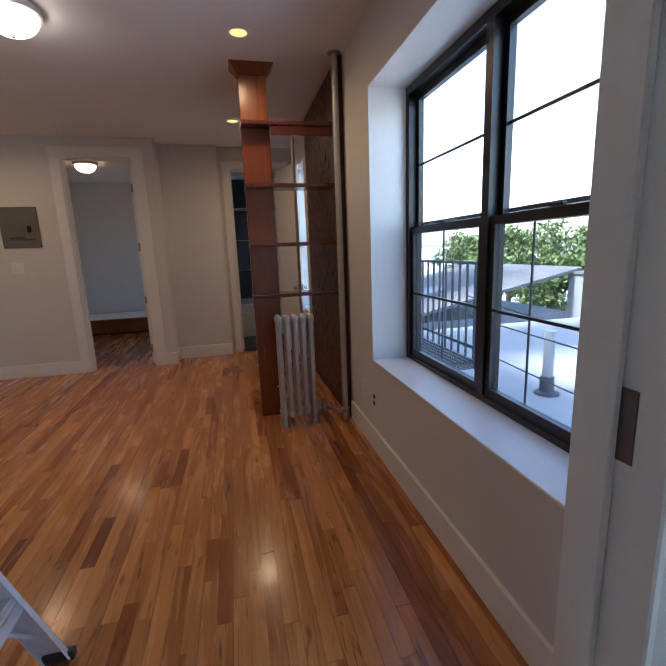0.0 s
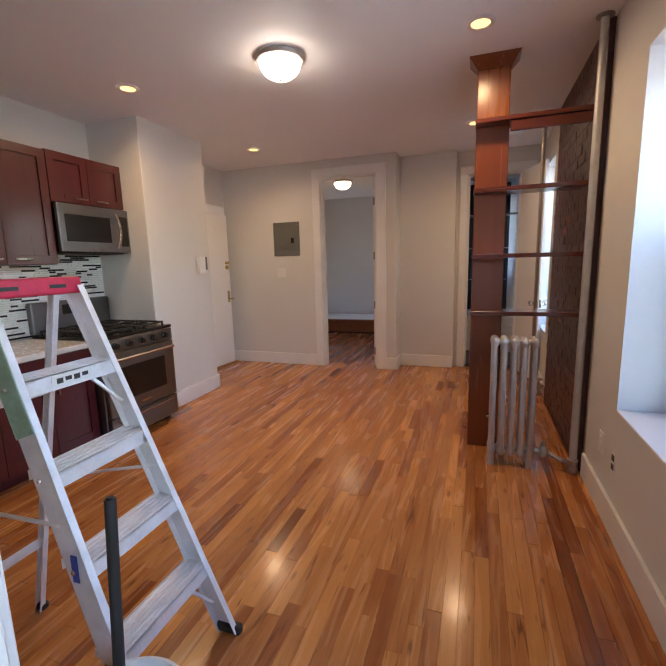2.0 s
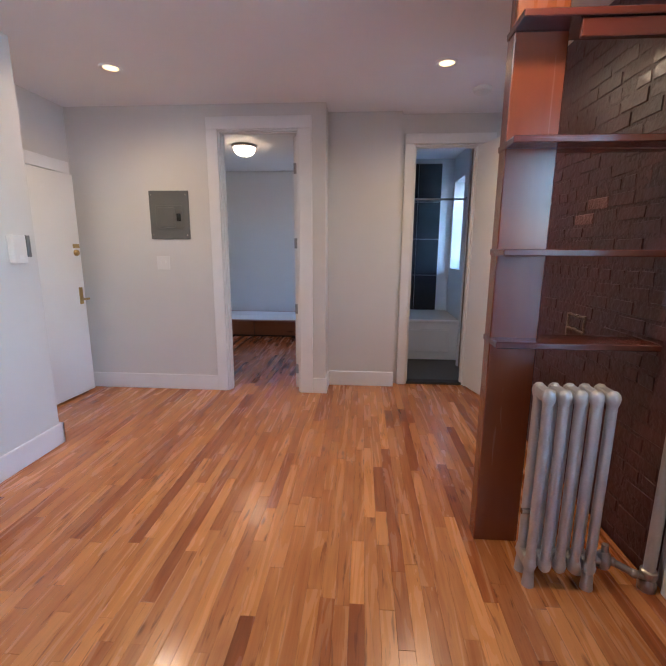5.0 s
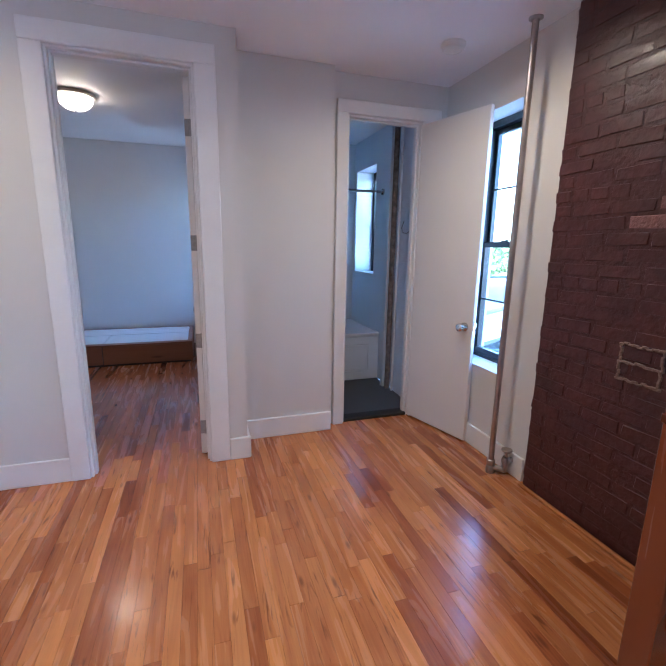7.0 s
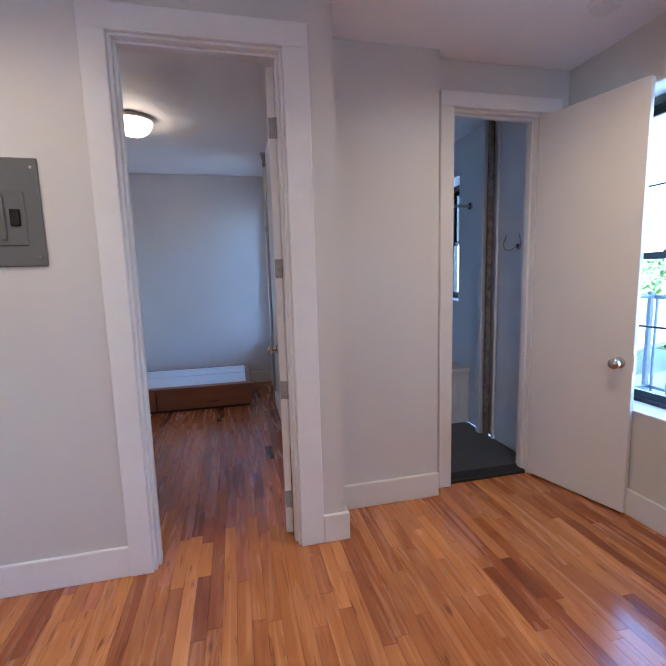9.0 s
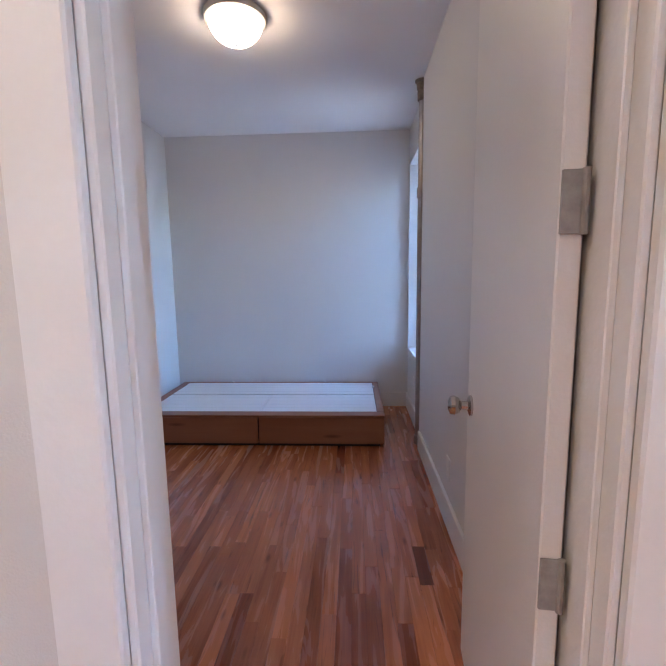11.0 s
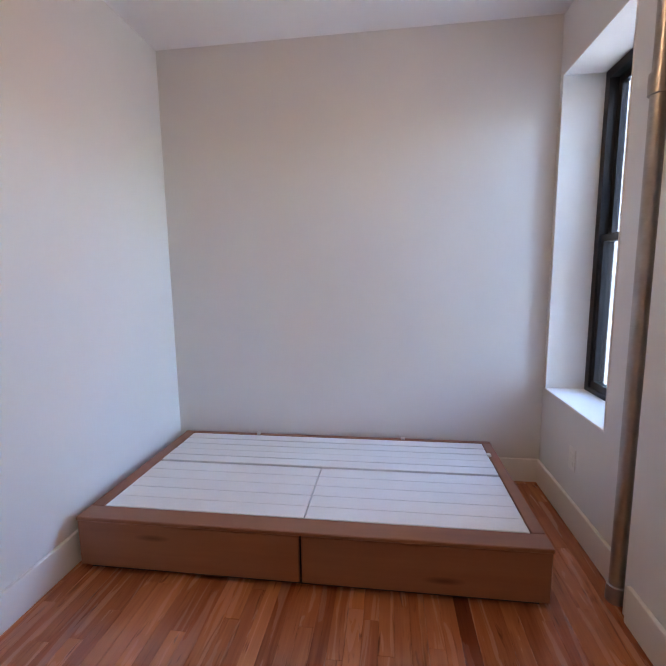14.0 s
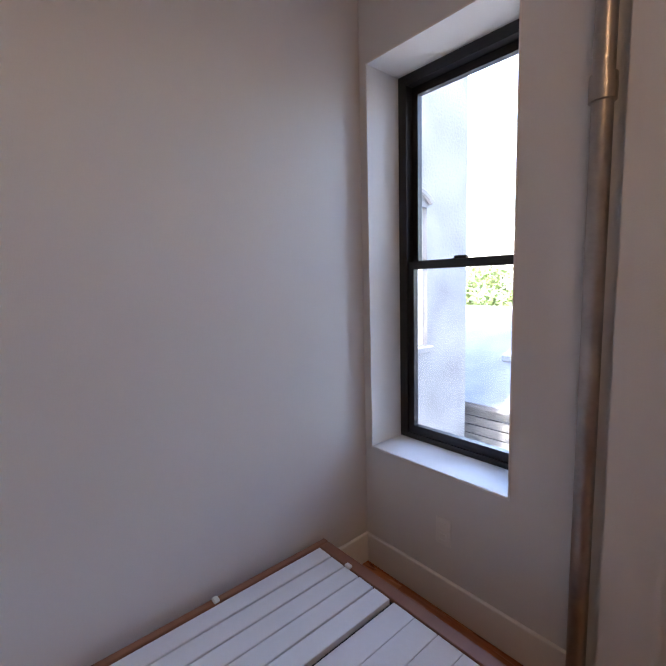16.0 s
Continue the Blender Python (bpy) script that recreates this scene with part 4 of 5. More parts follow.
def rail(p, q, wide, deep, material, name, label="", outward=1):
    """A channel-shaped rail from p to q: a web and two flanges."""
    p, q = Vector(p), Vector(q)
    d = (q - p).normalized()
    side = Vector((0, 1, 0))
    fwd = side.cross(d).normalized()
    side = d.cross(fwd).normalized()
    L = (q - p).length
    bm = bmesh.new()
    for (u0, v0, u1, v1) in ((-wide / 2, 0, wide / 2, 0.003), (-wide / 2, 0, -wide / 2 + 0.004, deep), (wide / 2 - 0.004, 0, wide / 2, deep)):
        v0, v1 = sorted((v0 * outward, v1 * outward))
        one = bm_box(u0, v0, 0, u1, v1, L, 0.0008)
        m = Matrix((fwd, side, d)).transposed().to_4x4()
        m.translation = p
        bmesh.ops.transform(one, matrix=m, verts=one.verts)
        joined(bm, one)
    return part(name, bm, material, lad, label)


def fr(z, far):
    """A place on a front rail at height z."""
    t = z / 1.22
    return (0.235 - 0.475 * t, (1.835 - 0.045 * t) if far else (1.425 + 0.055 * t), z)


def bk(z, far):
    t = z / 1.22
    return (-0.53 + 0.25 * t, 1.70 + 0.04 * t if far else 1.50, z)


for far in (True, False):
    s = 1 if far else -1
    rail(fr(0.0, far), fr(1.24, far), 0.075, 0.022, ALU, "front_rail", outward=-s)
    rail(bk(0.0, far), bk(1.235, far), 0.03, 0.02, ALU, "rear_rail", outward=-s)
    f0 = fr(0.0, far)
    part("rubber_foot", bm_box(f0[0] - 0.05, f0[1] - 0.016, 0.0, f0[0] + 0.045, f0[1] + 0.016, 0.035, 0.006), BLACKR, lad, "black rubber foot")
    b0 = bk(0.0, far)
    part("rubber_foot", bm_box(b0[0] - 0.022, b0[1] - 0.016, 0.0, b0[0] + 0.022, b0[1] + 0.016, 0.03, 0.006), BLACKR, lad, "black rubber foot")
    part("spreader", bm_tube(fr(0.62, far), bk(0.56, far), 0.006, n=8), ALU, lad)
green = rail((fr(0.86, False)[0], fr(0.86, False)[1] - 0.004, 0.86), (fr(1.21, False)[0], fr(1.21, False)[1] - 0.004, 1.21), 0.077, 0.0005, GREENP, "paint_patch", "worn green painted stretch of the rail", outward=1)
for z in (0.27, 0.515, 0.76, 1.005):
    a, b = fr(z, False), fr(z, True)
    st = bm_box(a[0] - 0.055, a[1] + 0.004, z - 0.006, a[0] + 0.04, b[1] - 0.004, z, 0.001)
    bm_box(a[0] + 0.036, a[1] + 0.004, z - 0.05, a[0] + 0.04, b[1] - 0.004, z, 0.0008, st)
    bm_box(a[0] - 0.055, a[1] + 0.004, z - 0.03, a[0] - 0.051, b[1] - 0.004, z, 0.0008, st)
    for k in range(5):
        xx = a[0] - 0.045 + k * 0.018
        bm_box(xx, a[1] + 0.006, z - 0.001, xx + 0.006, b[1] - 0.006, z + 0.0025, 0.0008, st)
    step = part("step", st, ALU, lad, "ribbed aluminium tread")
    for k, far in ((-1, False), (1, True)):
        e = fr(z, far)
        part("rivet", bm_lathe([(0, -0.004), (0.006, -0.003), (0.008, 0), (0, 0)], 10, axis="Y", centre=(e[0], e[1] + k * 0.004 - (0.002 if k < 0 else -0.006), z - 0.02)), CHROME, step)
lab = part("label_plate", bm_box(fr(1.005, True)[0] + 0.0402, 1.565, 0.963, fr(1.005, True)[0] + 0.0415, 1.7, 0.998), WPLAST, lad, "white safety label with illegible print")
for k in range(4):
    part("print_bar", bm_box(fr(1.005, True)[0] + 0.0416, 1.58 + k * 0.028, 0.972 + 0.004 * (k % 2), fr(1.005, True)[0] + 0.0424, 1.6 + k * 0.028, 0.988), INK, lab)
for z in (0.3, 0.9):
    a, b = bk(z, False), bk(z, True)
    part("rear_brace", bm_box(a[0] - 0.01, a[1], z - 0.018, a[0] - 0.004, b[1], z + 0.018, 0.001), ALU, lad)
for z in (0.27, 1.005):
    e, q = fr(z - 0.13, True), fr(z - 0.02, True)
    part("corner_brace", bm_tube((e[0], e[1] - 0.01, z - 0.15), (q[0], q[1] - 0.1, z - 0.03), 0.007, n=8), ALU, lad)
t = fr(1.22, True)
cap = part("top_cap", bm_box(-0.40, 1.475, 1.225, -0.225, 1.795, 1.28, 0.008, seg=2), REDPL, lad, "red plastic top cap spattered with white paint")
part("slot", bm_box(-0.226, 1.53, 1.246, -0.2242, 1.585, 1.258), INK, cap)
part("slot", bm_box(-0.226, 1.68, 1.246, -0.2242, 1.735, 1.258), INK, cap)
for k, (y, w) in enumerate(((1.51, 0.04), (1.62, 0.07), (1.77, 0.05))):
    part("paint_splash", bm_lathe([(0, 0.0012), (w * 0.4, 0.001), (w * 0.5, 0), (0, 0)], 9, centre=(-0.30 + 0.02 * k, y, 1.2802)), SLATW, cap, "dried white paint")
bars = part("brand_bars", bm_box(fr(0.5, False)[0] - 0.012, fr(0.5, False)[1] - 0.0045, 0.465, fr(0.5, False)[0] + 0.01, fr(0.5, False)[1] - 0.0005, 0.545, 0.001), BLUE, lad, "blue printed label")

lad.matrix_basis = pose(-0.12, 1.63, 0)  # set down a little nearer the kitchen

# ---- bucket with mop pole, bottle ----
bucket = thing("bucket", "white plastic bucket of pink water", "bucket", at=(0.31, 1.29, 0))
local("pail", bm_lathe([(0, 0), (0.095, 0), (0.1, 0.01), (0.138, 0.315), (0.147, 0.317), (0.147, 0.33), (0.137, 0.333), (0.133, 0.317), (0.096, 0.012), (0, 0.01)], 40), WPLAST, bucket, smooth=True)
local("water", bm_lathe([(0, 0.22), (0.112, 0.22), (0.112, 0.216), (0, 0.21)], 40), PINK, bucket, "pinkish cleaning water")
mop = thing("mop", "black mop handle standing in the bucket", "mop")
part("pole", bm_tube((0.305, 1.29, 0.19), (0.284, 1.355, 0.815), 0.0125, n=16, bevel=0.004), BLACKR, mop, smooth=True)
part("head", bm_lathe([(0, 0.08), (0.05, 0.05), (0.07, 0.03), (0.07, 0.015), (0, 0.012)], 20, centre=(0.295, 1.285, 0)), SLATW, mop, "wet white mop head", True)
part("socket", bm_tube((0.3, 1.285, 0.07), (0.305, 1.29, 0.2), 0.017, n=14), REDPL, mop)
bottle = thing("spray_bottle", "green plastic cleaner bottle with pink cap beside the bucket", "bottle", at=(0.13, 1.385, 0))
local("body", bm_lathe([(0, 0), (0.04, 0), (0.043, 0.01), (0.043, 0.13), (0.03, 0.16), (0.015, 0.175), (0.014, 0.19), (0, 0.19)], 24), GREENB, bottle, smooth=True)
local("cap", bm_lathe([(0, 0.185), (0.018, 0.185), (0.018, 0.215), (0.012, 0.222), (0, 0.222)], 18), REDPL, bottle, "pink-red screw cap", True)

# ---- bedroom ----
bed = thing("bed_frame", "low brown wooden platform bed with white slats, no mattress", "bed", at=(-1.22, 8.6, 0))
BX0, BX1, BY0, BY1, BZ = -2.19, -0.258, 8.10, 9.105, 0.252
part("plinth", bm_box(BX0 + 0.03, BY0 + 0.03, 0, BX1 - 0.03, BY1, 0.03), BLACKR, bed)
for a, b in ((BX0, -1.217), (-1.211, BX1)):
    part("drawer_front", bm_box(a + 0.002, BY0, 0.028, b - 0.002, BY0 + 0.02, 0.232, 0.003), BEDWOOD, bed)
for x in (BX0, BX1 - 0.02):
    part("side_panel", bm_box(x, BY0 + 0.021, 0.028, x + 0.02, BY1, 0.232, 0.003), BEDWOOD, bed)
part("back_panel", bm_box(BX0, BY1 - 0.02, 0.028, BX1, BY1 - 0.0005, 0.232, 0.002), BEDWOOD, bed)
part("top_rail", bm_box(BX0, BY0 - 0.004, 0.234, BX1 + 0.002, BY0 + 0.092, BZ, 0.003), BEDWOOD, bed)
part("top_rail", bm_box(BX0, BY1 - 0.03, 0.234, BX1 + 0.002, BY1, BZ, 0.003), BEDWOOD, bed)
part("top_rail", bm_box(BX0, BY0 + 0.093, 0.234, BX0 + 0.062, BY1 - 0.031, BZ, 0.003), BEDWOOD, bed)
part("top_rail", bm_box(BX1 - 0.05, BY0 + 0.093, 0.234, BX1 + 0.002, BY1 - 0.031, BZ, 0.003), BEDWOOD, bed)
part("base_board", bm_box(BX0 + 0.025, BY0 + 0.03, 0.2, BX1 - 0.025, BY1 - 0.025, 0.226), BLACKR, bed)
ix0, ix1 = BX0 + 0.066, BX1 - 0.054
rng = random.Random(2)
for k in range(5):
    y = 8.671 + k * 0.08
    part("slat", bm_box(ix0, y + 0.002, 0.228, ix1, y + 0.076, 0.2495 + rng.random() * 0.002, 0.002), SLATW, bed)
for k in range(5):
    y = 8.197 + k * 0.0915
    for a, b in ((ix0, -1.2165), (-1.2125, ix1)):
        part("slat", bm_box(a, y + 0.0008, 0.228, b, y + 0.0907, 0.2495 + rng.random() * 0.0012, 0.0018), SLATW, bed)
for x, y in ((-1.69, 9.083), (-0.775, 9.083), (-0.31, 8.89)):
    part("strap_clip", bm_box(x - 0.011, y - 0.014, BZ, x + 0.011, y + 0.014, BZ + 0.014, 0.004), WPLAST, bed, "small white plastic clip")

p3 = riser(0.004, 8.178, 0.027, ZB, PIPEM, "bare metal steam riser in the bedroom corner", foot=False)
for z in (1.84, 0.02):
    local("coupling", bm_lathe([(0.027, -0.035), (0.034, -0.033), (0.035, 0), (0.034, 0.033), (0.027, 0.035)], 24, centre=(0, 0, z + 0.02)), PIPEM, p3, smooth=True)
local("elbow", bm_lathe([(0.027, -0.12), (0.036, -0.115), (0.037, -0.06), (0.032, -0.05), (0.042, -0.04), (0.043, -0.01), (0.03, 0)], 24, centre=(0, 0, ZB - 0.012)), RUST, p3, "dark cast fitting at the ceiling", True)

# ---- bathroom ----
tub = thing("bathtub", "white panelled bathtub along the far wall", "bathtub", at=(0.9, 7.3, 0))
part("rim", bm_box(0.25, 6.95, 0.46, 1.62, 7.795, 0.5, 0.012, seg=3), TUBW, tub)
apron = part("apron", bm_box(0.25, 6.965, 0.0, 1.62, 7.0, 0.46, 0.004), TUBW, tub)
part("apron_panel", bm_box(0.4, 6.955, 0.1, 1.5, 6.9655, 0.38, 0.012, seg=2), TUBW, apron)
part("body", bm_box(0.252, 7.0, 0.0, 1.618, 7.79, 0.45), TUBW, tub)
surround = tagged(new("tile_surround"), "glossy dark slate tiles above the tub", "wall tile", kind="structure")
for r in range(4):
    for c in range(4):
        part("tile", bm_box(0.254 + c * 0.302, 7.784, 0.505 + r * 0.485, 0.552 + c * 0.302, 7.7985, 0.985 + r * 0.485, 0.002), DARKT, surround)
rod = thing("shower_rod", "chrome shower curtain rod over the tub", "curtain rod")
part("rod", bm_tube((0.252, 6.98, 1.9), (1.618, 6.98, 1.9), 0.0125, n=14), CHROME, rod, smooth=True)
part("end_flange", bm_tube((1.606, 6.98, 1.9), (1.619, 6.98, 1.9), 0.03, n=18), CHROME, rod)
bp_ = thing("bathroom_riser", "rust-stained bare riser pipe in a plaster chase", "pipe", at=(1.58, 6.66, 0))
part("pipe", bm_tube((1.585, 6.65, -0.004), (1.585, 6.65, 2.5), 0.024, n=18), RUST, bp_, smooth=True)
part("chase_edge", bm_box(1.556, 6.70, -0.004, 1.62, 6.755, 2.5, 0.004), BATHW, bp_)
part("thin_pipe", bm_tube((1.60, 6.575, -0.004), (1.60, 6.575, 2.5), 0.012, n=12), TRIM, bp_, smooth=True)
tagged(part("wainscot", bm_box(1.606, 6.1, -0.004, 1.62, 6.55, 1.24, 0.003), BATHW), "pale raised lower panel on the bathroom wall", "wall panel", kind="structure")
hook = thing("coat_hook", "bent wire double coat hook on the bathroom wall", "hook", at=(1.62, 6.36, 1.52))
part("base", bm_lathe([(0, 0), (0.016, 0), (0.014, -0.008), (0, -0.01)], 16, axis="X", centre=(1.62, 6.36, 1.52)), IRON, hook, smooth=True)
for s in (-1, 1):
    pts = [(1.61, 6.36, 1.52), (1.59, 6.36 + s * 0.04, 1.49), (1.575, 6.36 + s * 0.085, 1.50), (1.57, 6.36 + s * 0.095, 1.54), (1.578, 6.36 + s * 0.07, 1.6)]
    part("prong", bend(pts, 0.0035, 8), CHROME, hook)

# ---- outside ----
setting("ground", bm_box(-900, -900, -3.4, 900, 900, -3.2), DECK, "pale paved yard ground reaching far away", "ground")
setting("roof_deck", bm_box(1.97, -8, -3.2, 9.0, 7.9, -0.35), DECK, "pale flat roof deck outside the windows", "roof")
escape = thing("fire_escape", "black iron fire escape landing with a slatted floor and railing", "fire escape", at=(2.4, 4.6, 0.3))
FX0, FX1, FY0, FY1, FZ = 1.985, 2.8, 3.6, 6.3, 0.3
for k in range(15):
    x = FX0 + k * (FX1 - FX0) / 14.5
    part("floor_slat", bm_box(x, FY0, FZ - 0.02, x + 0.03, FY1, FZ, 0.003), DARKP, escape)
for y in (FY0, 4.5, 5.4, FY1 - 0.05):
    part("bearer", bm_box(1.962, y, FZ - 0.075, FX1, y + 0.05, FZ - 0.021, 0.003), DARKP, escape)
for z in (0.39, 1.105):
    part("long_rail", bm_box(FX1 - 0.012, FY0, z, FX1 + 0.012, FY1, z + 0.024, 0.003), DARKP, escape)
    part("end_rail", bm_box(1.962, FY1 - 0.024, z, FX1 - 0.013, FY1, z + 0.024, 0.003), DARKP, escape)
for k in range(22):
    y = FY0 + 0.03 + k * 0.125
    part("picket", bm_box(FX1 - 0.008, y, FZ, FX1 + 0.008, y + 0.016, 1.105), DARKP, escape)
for y in (FY0 - 0.03, FY1 + 0.002):
    part("post", bm_box(FX1 - 0.02, y, FZ - 0.07, FX1 + 0.02, y + 0.03, 1.16, 0.004), DARKP, escape)
for k, (z, sag) in enumerate(((0.46, 0.06), (0.7, 0.03), (0.86, 0.09))):
    cable = thing("wire_line", "thin dark wire strung along outside the window", "cable")
    pts = [(2.7, FY0 - 0.02 - 3.6 * t / 10, z - sag * 4 * (t / 10) * (1 - t / 10)) for t in range(11)]
    part("wire", bend(pts, 0.005, 6), DARKP, cable)
post = thing("vent_post", "grey roof vent pipe with a dark flashing", "vent pipe", at=(4.05, 4.2, -0.35))
local("pipe", bm_tube((0, 0, 0), (0, 0, 0.7), 0.055, n=16), GREYP, post, smooth=True)
local("flashing", bm_lathe([(0, 0), (0.13, 0), (0.125, 0.02), (0.075, 0.04), (0.07, 0.2), (0, 0.2)], 20), DARKP, post, smooth=True)
house = thing("brick_building", "low red brick building with a pale roof across the yard", "building", at=(20, 13, -3.2))
part("wall", bm_box(16, 9, -3.2, 24, 15, 2.5), REDBR, house)
part("roof", bm_box(15.7, 8.7, 2.5, 24.3, 15.3, 2.8, 0.05), GREYP, house)
for k in range(3):
    wv = part("window", bm_box(15.97, 9.8 + k * 1.8, 0.4, 16.03, 10.7 + k * 1.8, 1.8), BLACKF, house)
parapet = thing("parapet", "dark grey low parapet wall at the deck's edge", "parapet", at=(9.2, 2, -0.35))
part("wall", bm_box(9.001, -8, -3.2, 9.3, 9.38, 0.45), GREYP, parapet)
part("coping", bm_box(8.95, -8, 0.45, 9.35, 9.38, 0.52, 0.01), STUCCO, parapet)


def tree(x, y, base, h, seed):
    r = random.Random(seed)
    t = thing("tree", "leafy green tree beyond the roof deck", "tree", "trees beyond the deck", (x, y, base))
    trunk = bm_tube((0, 0, 0), (0.1, 0, h * 0.55), 0.17, 0.09, 10)
    for k in range(7):
        a = r.random() * 6.28
        z0 = h * (0.32 + 0.03 * k)
        bm_tube((0.05, 0, z0), (math.cos(a) * h * 0.22, math.sin(a) * h * 0.22, z0 + h * 0.25), 0.06, 0.02, 7, trunk)
    local("trunk", trunk, BARK, t, smooth=True)
    vs, fs = [], []
    for c in range(46):
        a, q = r.random() * 6.28, r.random() ** 0.6 * h * 0.34
        cc = Vector((math.cos(a) * q, math.sin(a) * q, h * (0.4 + 0.58 * r.random() * (1 - 0.4 * q / (h * 0.34)))))
        for k in range(110):
            d = Vector((r.gauss(0, 1), r.gauss(0, 1), r.gauss(0, 0.7))) * h * 0.045
            u = Vector((r.gauss(0, 1), r.gauss(0, 1), r.gauss(0, 1))).normalized() * 0.11
            w = Vector((r.gauss(0, 1), r.gauss(0, 1), r.gauss(0, 1))).normalized() * 0.07
            p, i = cc + d, len(vs)
            vs += [p - u, p + w, p + u, p - w]
            fs.append((i, i + 1, i + 2, i + 3))
    me = bpy.data.meshes.new("crown")
    me.from_pydata([tuple(v) for v in vs], [], fs)
    me.materials.append(LEAF)
    crown = new("crown", me)
    crown.parent = t


for n, (x, y, h) in enumerate(((14, 4, 5.6), (15, 7.2, 6.0), (13.5, 18, 5.4), (17, 1, 5.8), (18, 20, 6.2), (15, 24, 5.6), (12.5, 13.8, 4.9))):
    tree(x, y, -3.2, h, n)

# white stuccoed neighbour seen from the bedroom window
nb = thing("stucco_building", "tall pale stuccoed neighbouring building with arched window", "building", at=(1.8, 11, -3.2))
part("wall", bm_wall("y", 10.5, 10.8, 0.36, 3.15, -3.2, 7.0, [(1.76, 2.38, 0.66, 2.12)]), STUCCO, nb)
part("return_wall", bm_box(2.85, 10.81, -3.2, 3.15, 14, 7.0), STUCCO, nb)
aw = part("window", bm_wall("y", 10.56, 10.62, 1.76, 2.38, 0.66, 2.12, [(1.82, 2.32, 0.72, 1.36), (1.82, 2.32, 1.42, 2.06)]), TRIM, nb)
part("pane", bm_box(1.81, 10.585, 0.71, 2.33, 10.595, 2.07), DARKGL, aw)
part("sill", bm_box(1.70, 10.44, 0.58, 2.43, 10.56, 0.655, 0.01), STUCCO, aw)
hood = bmesh.new()
for k in range(9):
    a0, a1 = math.pi * (0.2 + 0.6 * k / 9), math.pi * (0.2 + 0.6 * (k + 1) / 9)
    p, q = Vector((2.07 + 0.44 * math.cos(a0), 10.47, 1.98 + 0.32 * math.sin(a0))), Vector((2.07 + 0.44 * math.cos(a1), 10.47, 1.98 + 0.32 * math.sin(a1)))
    bm_tube(p, q, 0.035, n=8, bm=hood)
part("hood_mould", hood, STUCCO, aw)
shed = thing("sided_shed", "low shed with pale clapboard siding and a white roof", "building", at=(6, 11, -3.2))
part("wall", bm_box(4.2, 9.4, -3.2, 9.0, 14, -0.5), GREYP, shed)
for k in range(17):
    part("clapboard", bm_box(4.17, 9.4, -2.9 + k * 0.14, 4.2, 14, -2.78 + k * 0.14), STUCCO, shed)
slope = bm_box(4.0, 9.2, -0.5, 9.2, 14.2, -0.42, 0.01)
light = bm_box(5.6, 10.6, -0.42, 6.3, 11.3, -0.3, 0.02)
for b in (slope, light):
    for v in b.verts:
        v.co.z += (v.co.x - 4.0) * 0.2
part("roof", slope, STUCCO, shed)
part("skylight", light, GREYP, shed)

# ---- brick wall: painted bricks, each one proud of sunk mortar ----
BXF = 1.632
bw = setting("brick_wall", bm_box(BXF + 0.001, 3.47, 0, XR + 0.0005, 4.84, ZC), MORTARP, "bare brick chimney breast painted glossy maroon", "wall")
rng = random.Random(11)


def brick_mesh(seed, length, material):
    r = random.Random(seed)
    b = bm_box(-0.03, -length / 2, -0.0325, 0, length / 2, 0.0325, 0.008)
    for v in b.verts:
        v.co += Vector((r.uniform(-0.0022, 0.0022), r.uniform(-0.004, 0.004), r.uniform(-0.0035, 0.0035)))
    me = mesh_of("brick", b, material)
    return me


full = [brick_mesh(s, 0.2, BRICKP) for s in range(8)]
short = [brick_mesh(40 + s, 0.098, BRICKP) for s in range(4)]
bare = [brick_mesh(60 + s, 0.2, BRICKL) for s in range(2)]
row, z = 0, 0.034
while z < ZC - 0.02:
    header = row % 6 == 5
    step = 0.103 if header else 0.205
    half = row % 2 == 0 and not header
    y = 4.845 - (0.0515 if half else step / 2) + rng.uniform(-0.009, 0.009)
    while y > 3.53:
        last = y < 3.575 and not header and not half
        worn = (0.45 < 4.845 - y < 0.72 and row == 22) or (0.36 < 4.845 - y < 0.64 and row == 21)
        ob = new("brick", rng.choice(short if header or half or last else bare if worn else full))
        ob.parent = bw
        ob.matrix_basis = pose(BXF + rng.uniform(-0.001, 0.001) + 0.0288, y + (0.05 if last else 0), z + rng.uniform(-0.002, 0.002), rng.uniform(-0.9, 0.9), rng.uniform(-0.6, 0.6), rng.uniform(-0.3, 0.3))
        y -= 0.1545 if half else step
        half = False
    z += 0.0695
    row += 1
rng = random.Random(21)
for k in range(30):
    t = k % 10 / 10
    y0, z0, w, h = 4.375 - 0.2 * t, 0.812 + 0.079 * (k // 10) + rng.uniform(-0.004, 0.004), 0.012, 0.008
    part("bare_mortar", bm_box(1.6225 + rng.uniform(0, 0.002), y0 - w, z0, 1.634, y0 + w, z0 + h + rng.uniform(0, 0.005), 0.002), MORTARL, bw, "pale unpainted mortar")
for y0 in (4.195, 4.375):
    for k in range(8):
        e = y0 + rng.uniform(-0.004, 0.004)
        part("bare_mortar", bm_box(1.6225 + rng.uniform(0, 0.002), e - 0.006, 0.815 + k * 0.02, 1.634, e + 0.006, 0.837 + k * 0.02, 0.002), MORTARL, bw, "pale unpainted mortar")
setting("quarter_round", bm_box(1.6, 3.47, 0, 1.623, 4.85, 0.02, 0.006), FLOORP, "thin varnished wood strip at the foot of the bricks", "trim")

# ---- strip floor ----
W = 0.0572


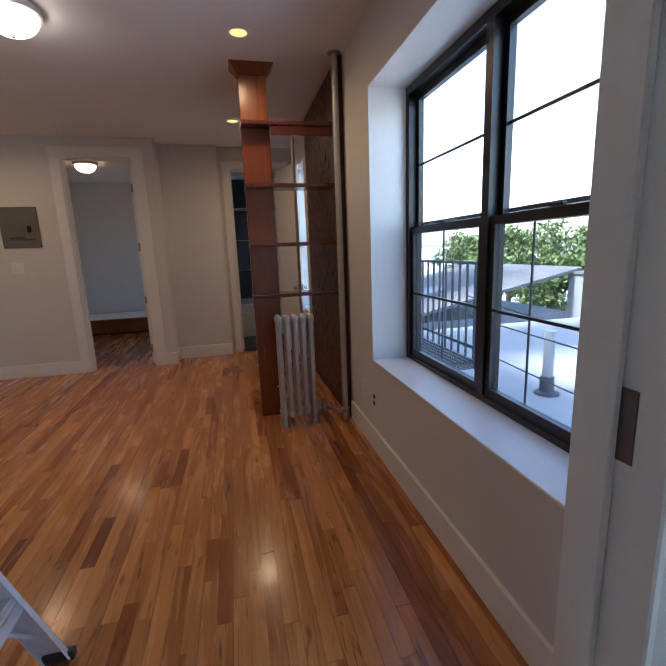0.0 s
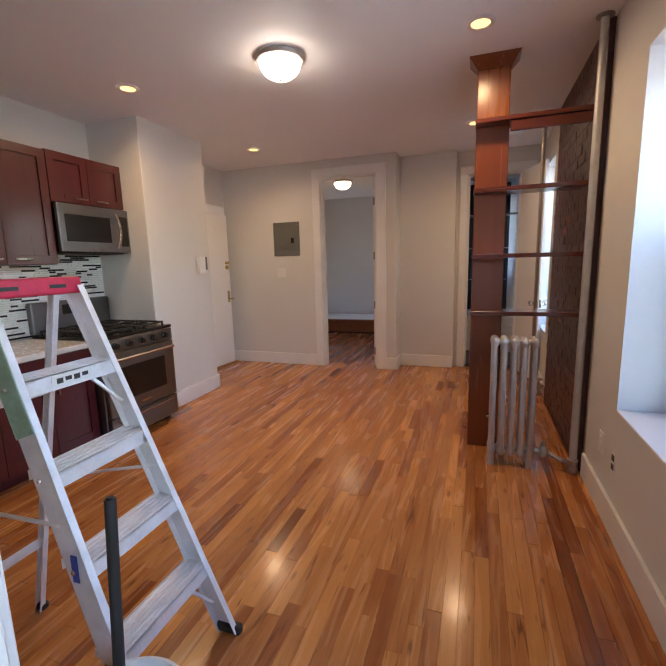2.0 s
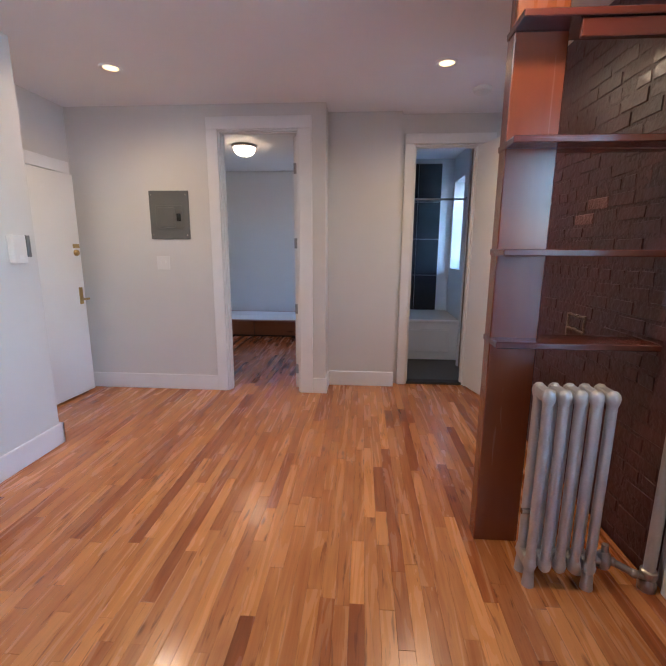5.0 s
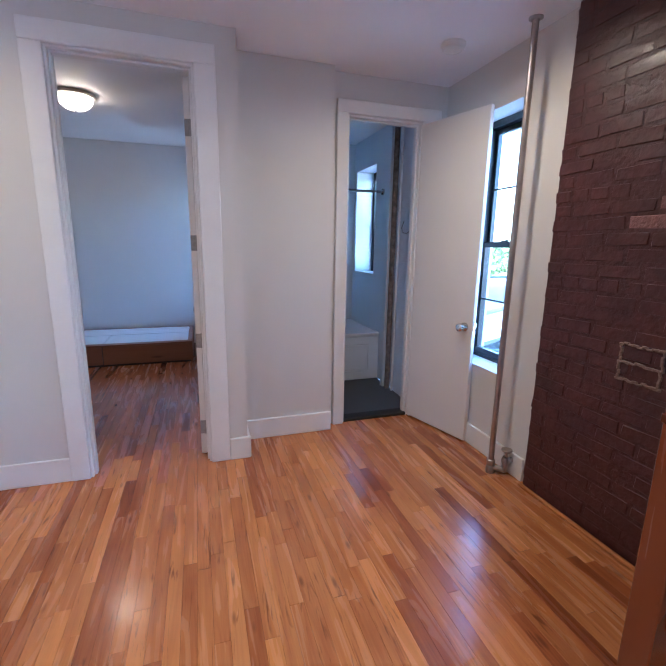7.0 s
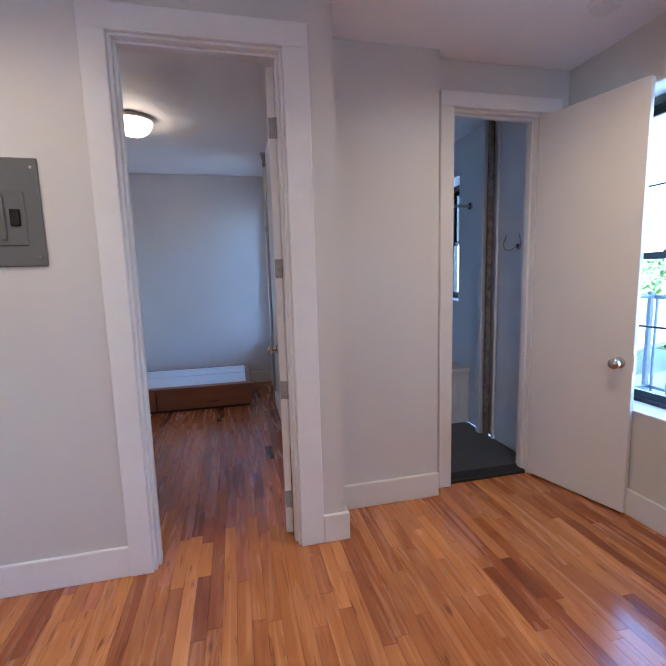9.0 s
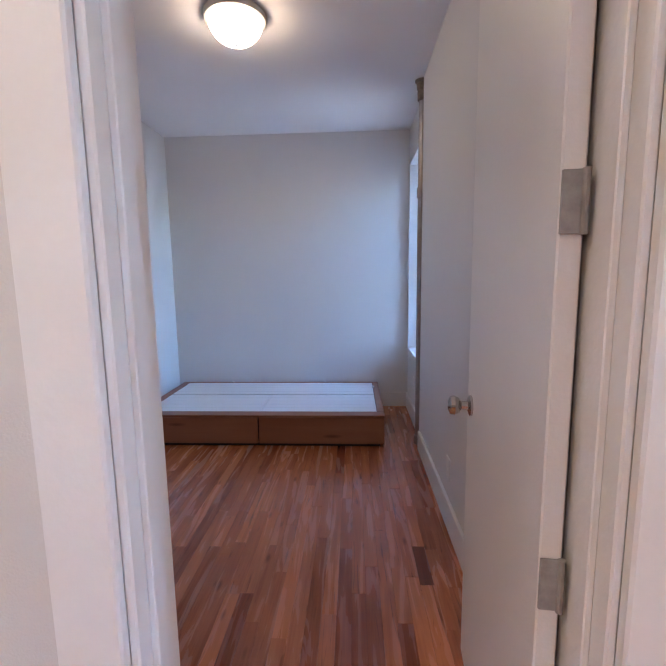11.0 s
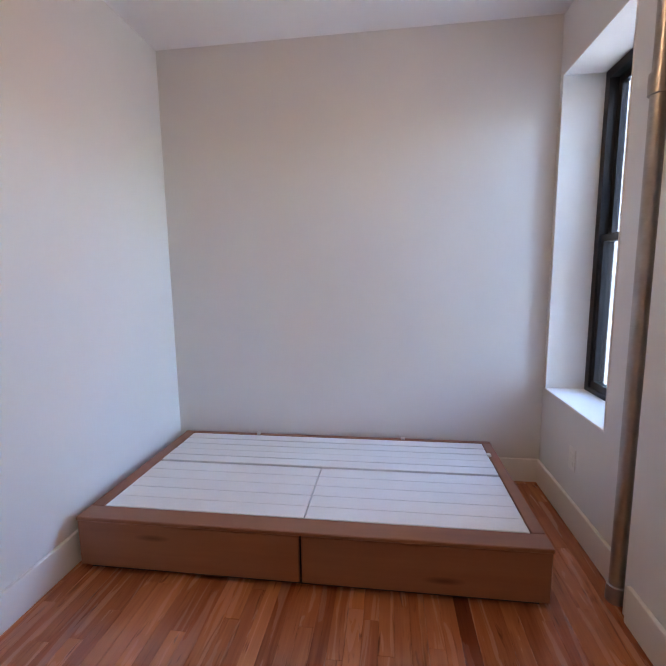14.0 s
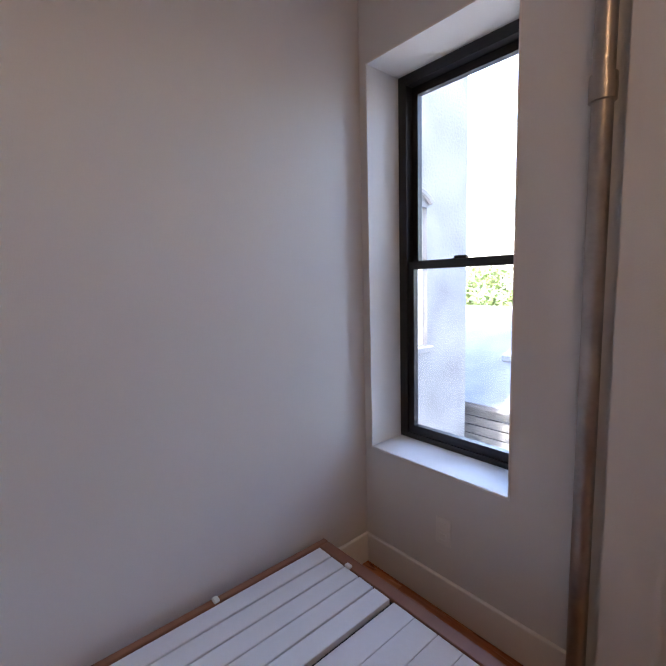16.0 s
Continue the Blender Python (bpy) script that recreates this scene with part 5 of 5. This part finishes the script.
def strips(x0, x1, y0, y1, seed):
    """Rows of strips along y: (x, y0, y1) for each board."""
    r = random.Random(seed)
    out, x = [], x0
    while x < x1 - 0.01:
        y = y0 - r.random() * 0.7
        while y < y1:
            L = r.choice((0.25, 0.35, 0.45, 0.6, 0.75, 0.9, 1.1))
            a, b = max(y, y0), min(y + L, y1)
            if b - a > 0.03:
                out.append((x, a, b))
            y += L
        x += W
    return out


def board_mesh():
    b = bmesh.new()
    g, t, e = 0.0002, 0.0007, 0.0007
    lo = [b.verts.new(p) for p in ((g, 0.0004, -0.01), (W - g, 0.0004, -0.01), (W - g, 0.9996, -0.01), (g, 0.9996, -0.01))]
    mid = [b.verts.new(p) for p in ((g, 0.0004, -t), (W - g, 0.0004, -t), (W - g, 0.9996, -t), (g, 0.9996, -t))]
    top = [b.verts.new(p) for p in ((g + e, 0.0018, 0), (W - g - e, 0.0018, 0), (W - g - e, 0.9982, 0), (g + e, 0.9982, 0))]
    b.faces.new(top)
    for k in range(4):
        j = (k + 1) % 4
        b.faces.new((lo[k], lo[j], mid[j], mid[k]))
        b.faces.new((mid[k], mid[j], top[j], top[k]))
    return b


BOARD = mesh_of("floor_board", board_mesh(), FLOORP)
# bedroom boards: the room's light is painted in as a redder tone
DIM_BOARD = mesh_of("floor_board", board_mesh(), FLOOR_DIM)


def lay(name, boards, chosen, sub, label, board):
    """Single boards where chosen, the rest joined into one mesh, on a dark subfloor."""
    fl = setting(name, sub, BLACKR, label, "floor")
    vs, fs = [], []
    r = random.Random(len(boards))
    for x, a, b in boards:
        if chosen(x, a, b):
            ob = new("floor_board", board)
            ob.parent = fl
            ob.matrix_basis = Matrix.Translation((x, a, 0)) @ Matrix.Rotation(r.uniform(-0.006, 0.006), 4, "Y") @ Matrix.Rotation(r.uniform(-0.0006, 0.0006), 4, "X") @ Matrix.Diagonal((1, b - a, 1, 1))
        else:
            i = len(vs)
            for (px, py, pz) in ((0.0003, 0.0004, -0.0009), (W - 0.0003, 0.0004, -0.0009), (W - 0.0003, 0, -0.0009), (0.0003, 0, -0.0009), (0.0011, 0.0012, 0), (W - 0.0011, 0.0012, 0), (W - 0.0011, 0, 0), (0.0011, 0, 0)):
                far = py == 0
                vs.append((x + px, (b - (0.0012 if pz == 0 else 0.0004)) if far else a + py, pz))
            fs += [(i + 4, i + 5, i + 6, i + 7), (i, i + 1, i + 5, i + 4), (i + 1, i + 2, i + 6, i + 5), (i + 2, i + 3, i + 7, i + 6), (i + 3, i, i + 4, i + 7)]
    if vs:
        me = bpy.data.meshes.new("floor_boards_far")
        me.from_pydata(vs, [], fs)
        me.materials.append(FLOORJ)
        ob = tagged(new("floor_boards_far", me), kind="stuff")
        ob.parent = fl
    return fl


X0 = -2.27
inner = int((0.11 - X0) / W)
rows = strips(X0, X0 + inner * W, -1.2, 9.13, 3)
living = [s for s in rows if (s[1] + s[2]) / 2 < 5.8 and s[0] > XL - 0.05] + strips(X0 + inner * W, XR, -1.2, 5.985, 4)
bedroom = [s for s in rows if (s[1] + s[2]) / 2 >= 5.8]
lay("floor", living, lambda x, a, b: -0.75 < x < 1.1 and a > 1.2 and b < 5.2, bm_box(XL, -1.2, -0.1, XR, 5.99, -0.0095), "orange-brown varnished oak strip floor", BOARD)
lay("floor_bedroom", bedroom, lambda x, a, b: True, bm_box(-2.25, 5.99, -0.1, 0.04, 9.13, -0.0095), "varnished oak strip floor in the bedroom, its dimmer, redder light painted in", DIM_BOARD)
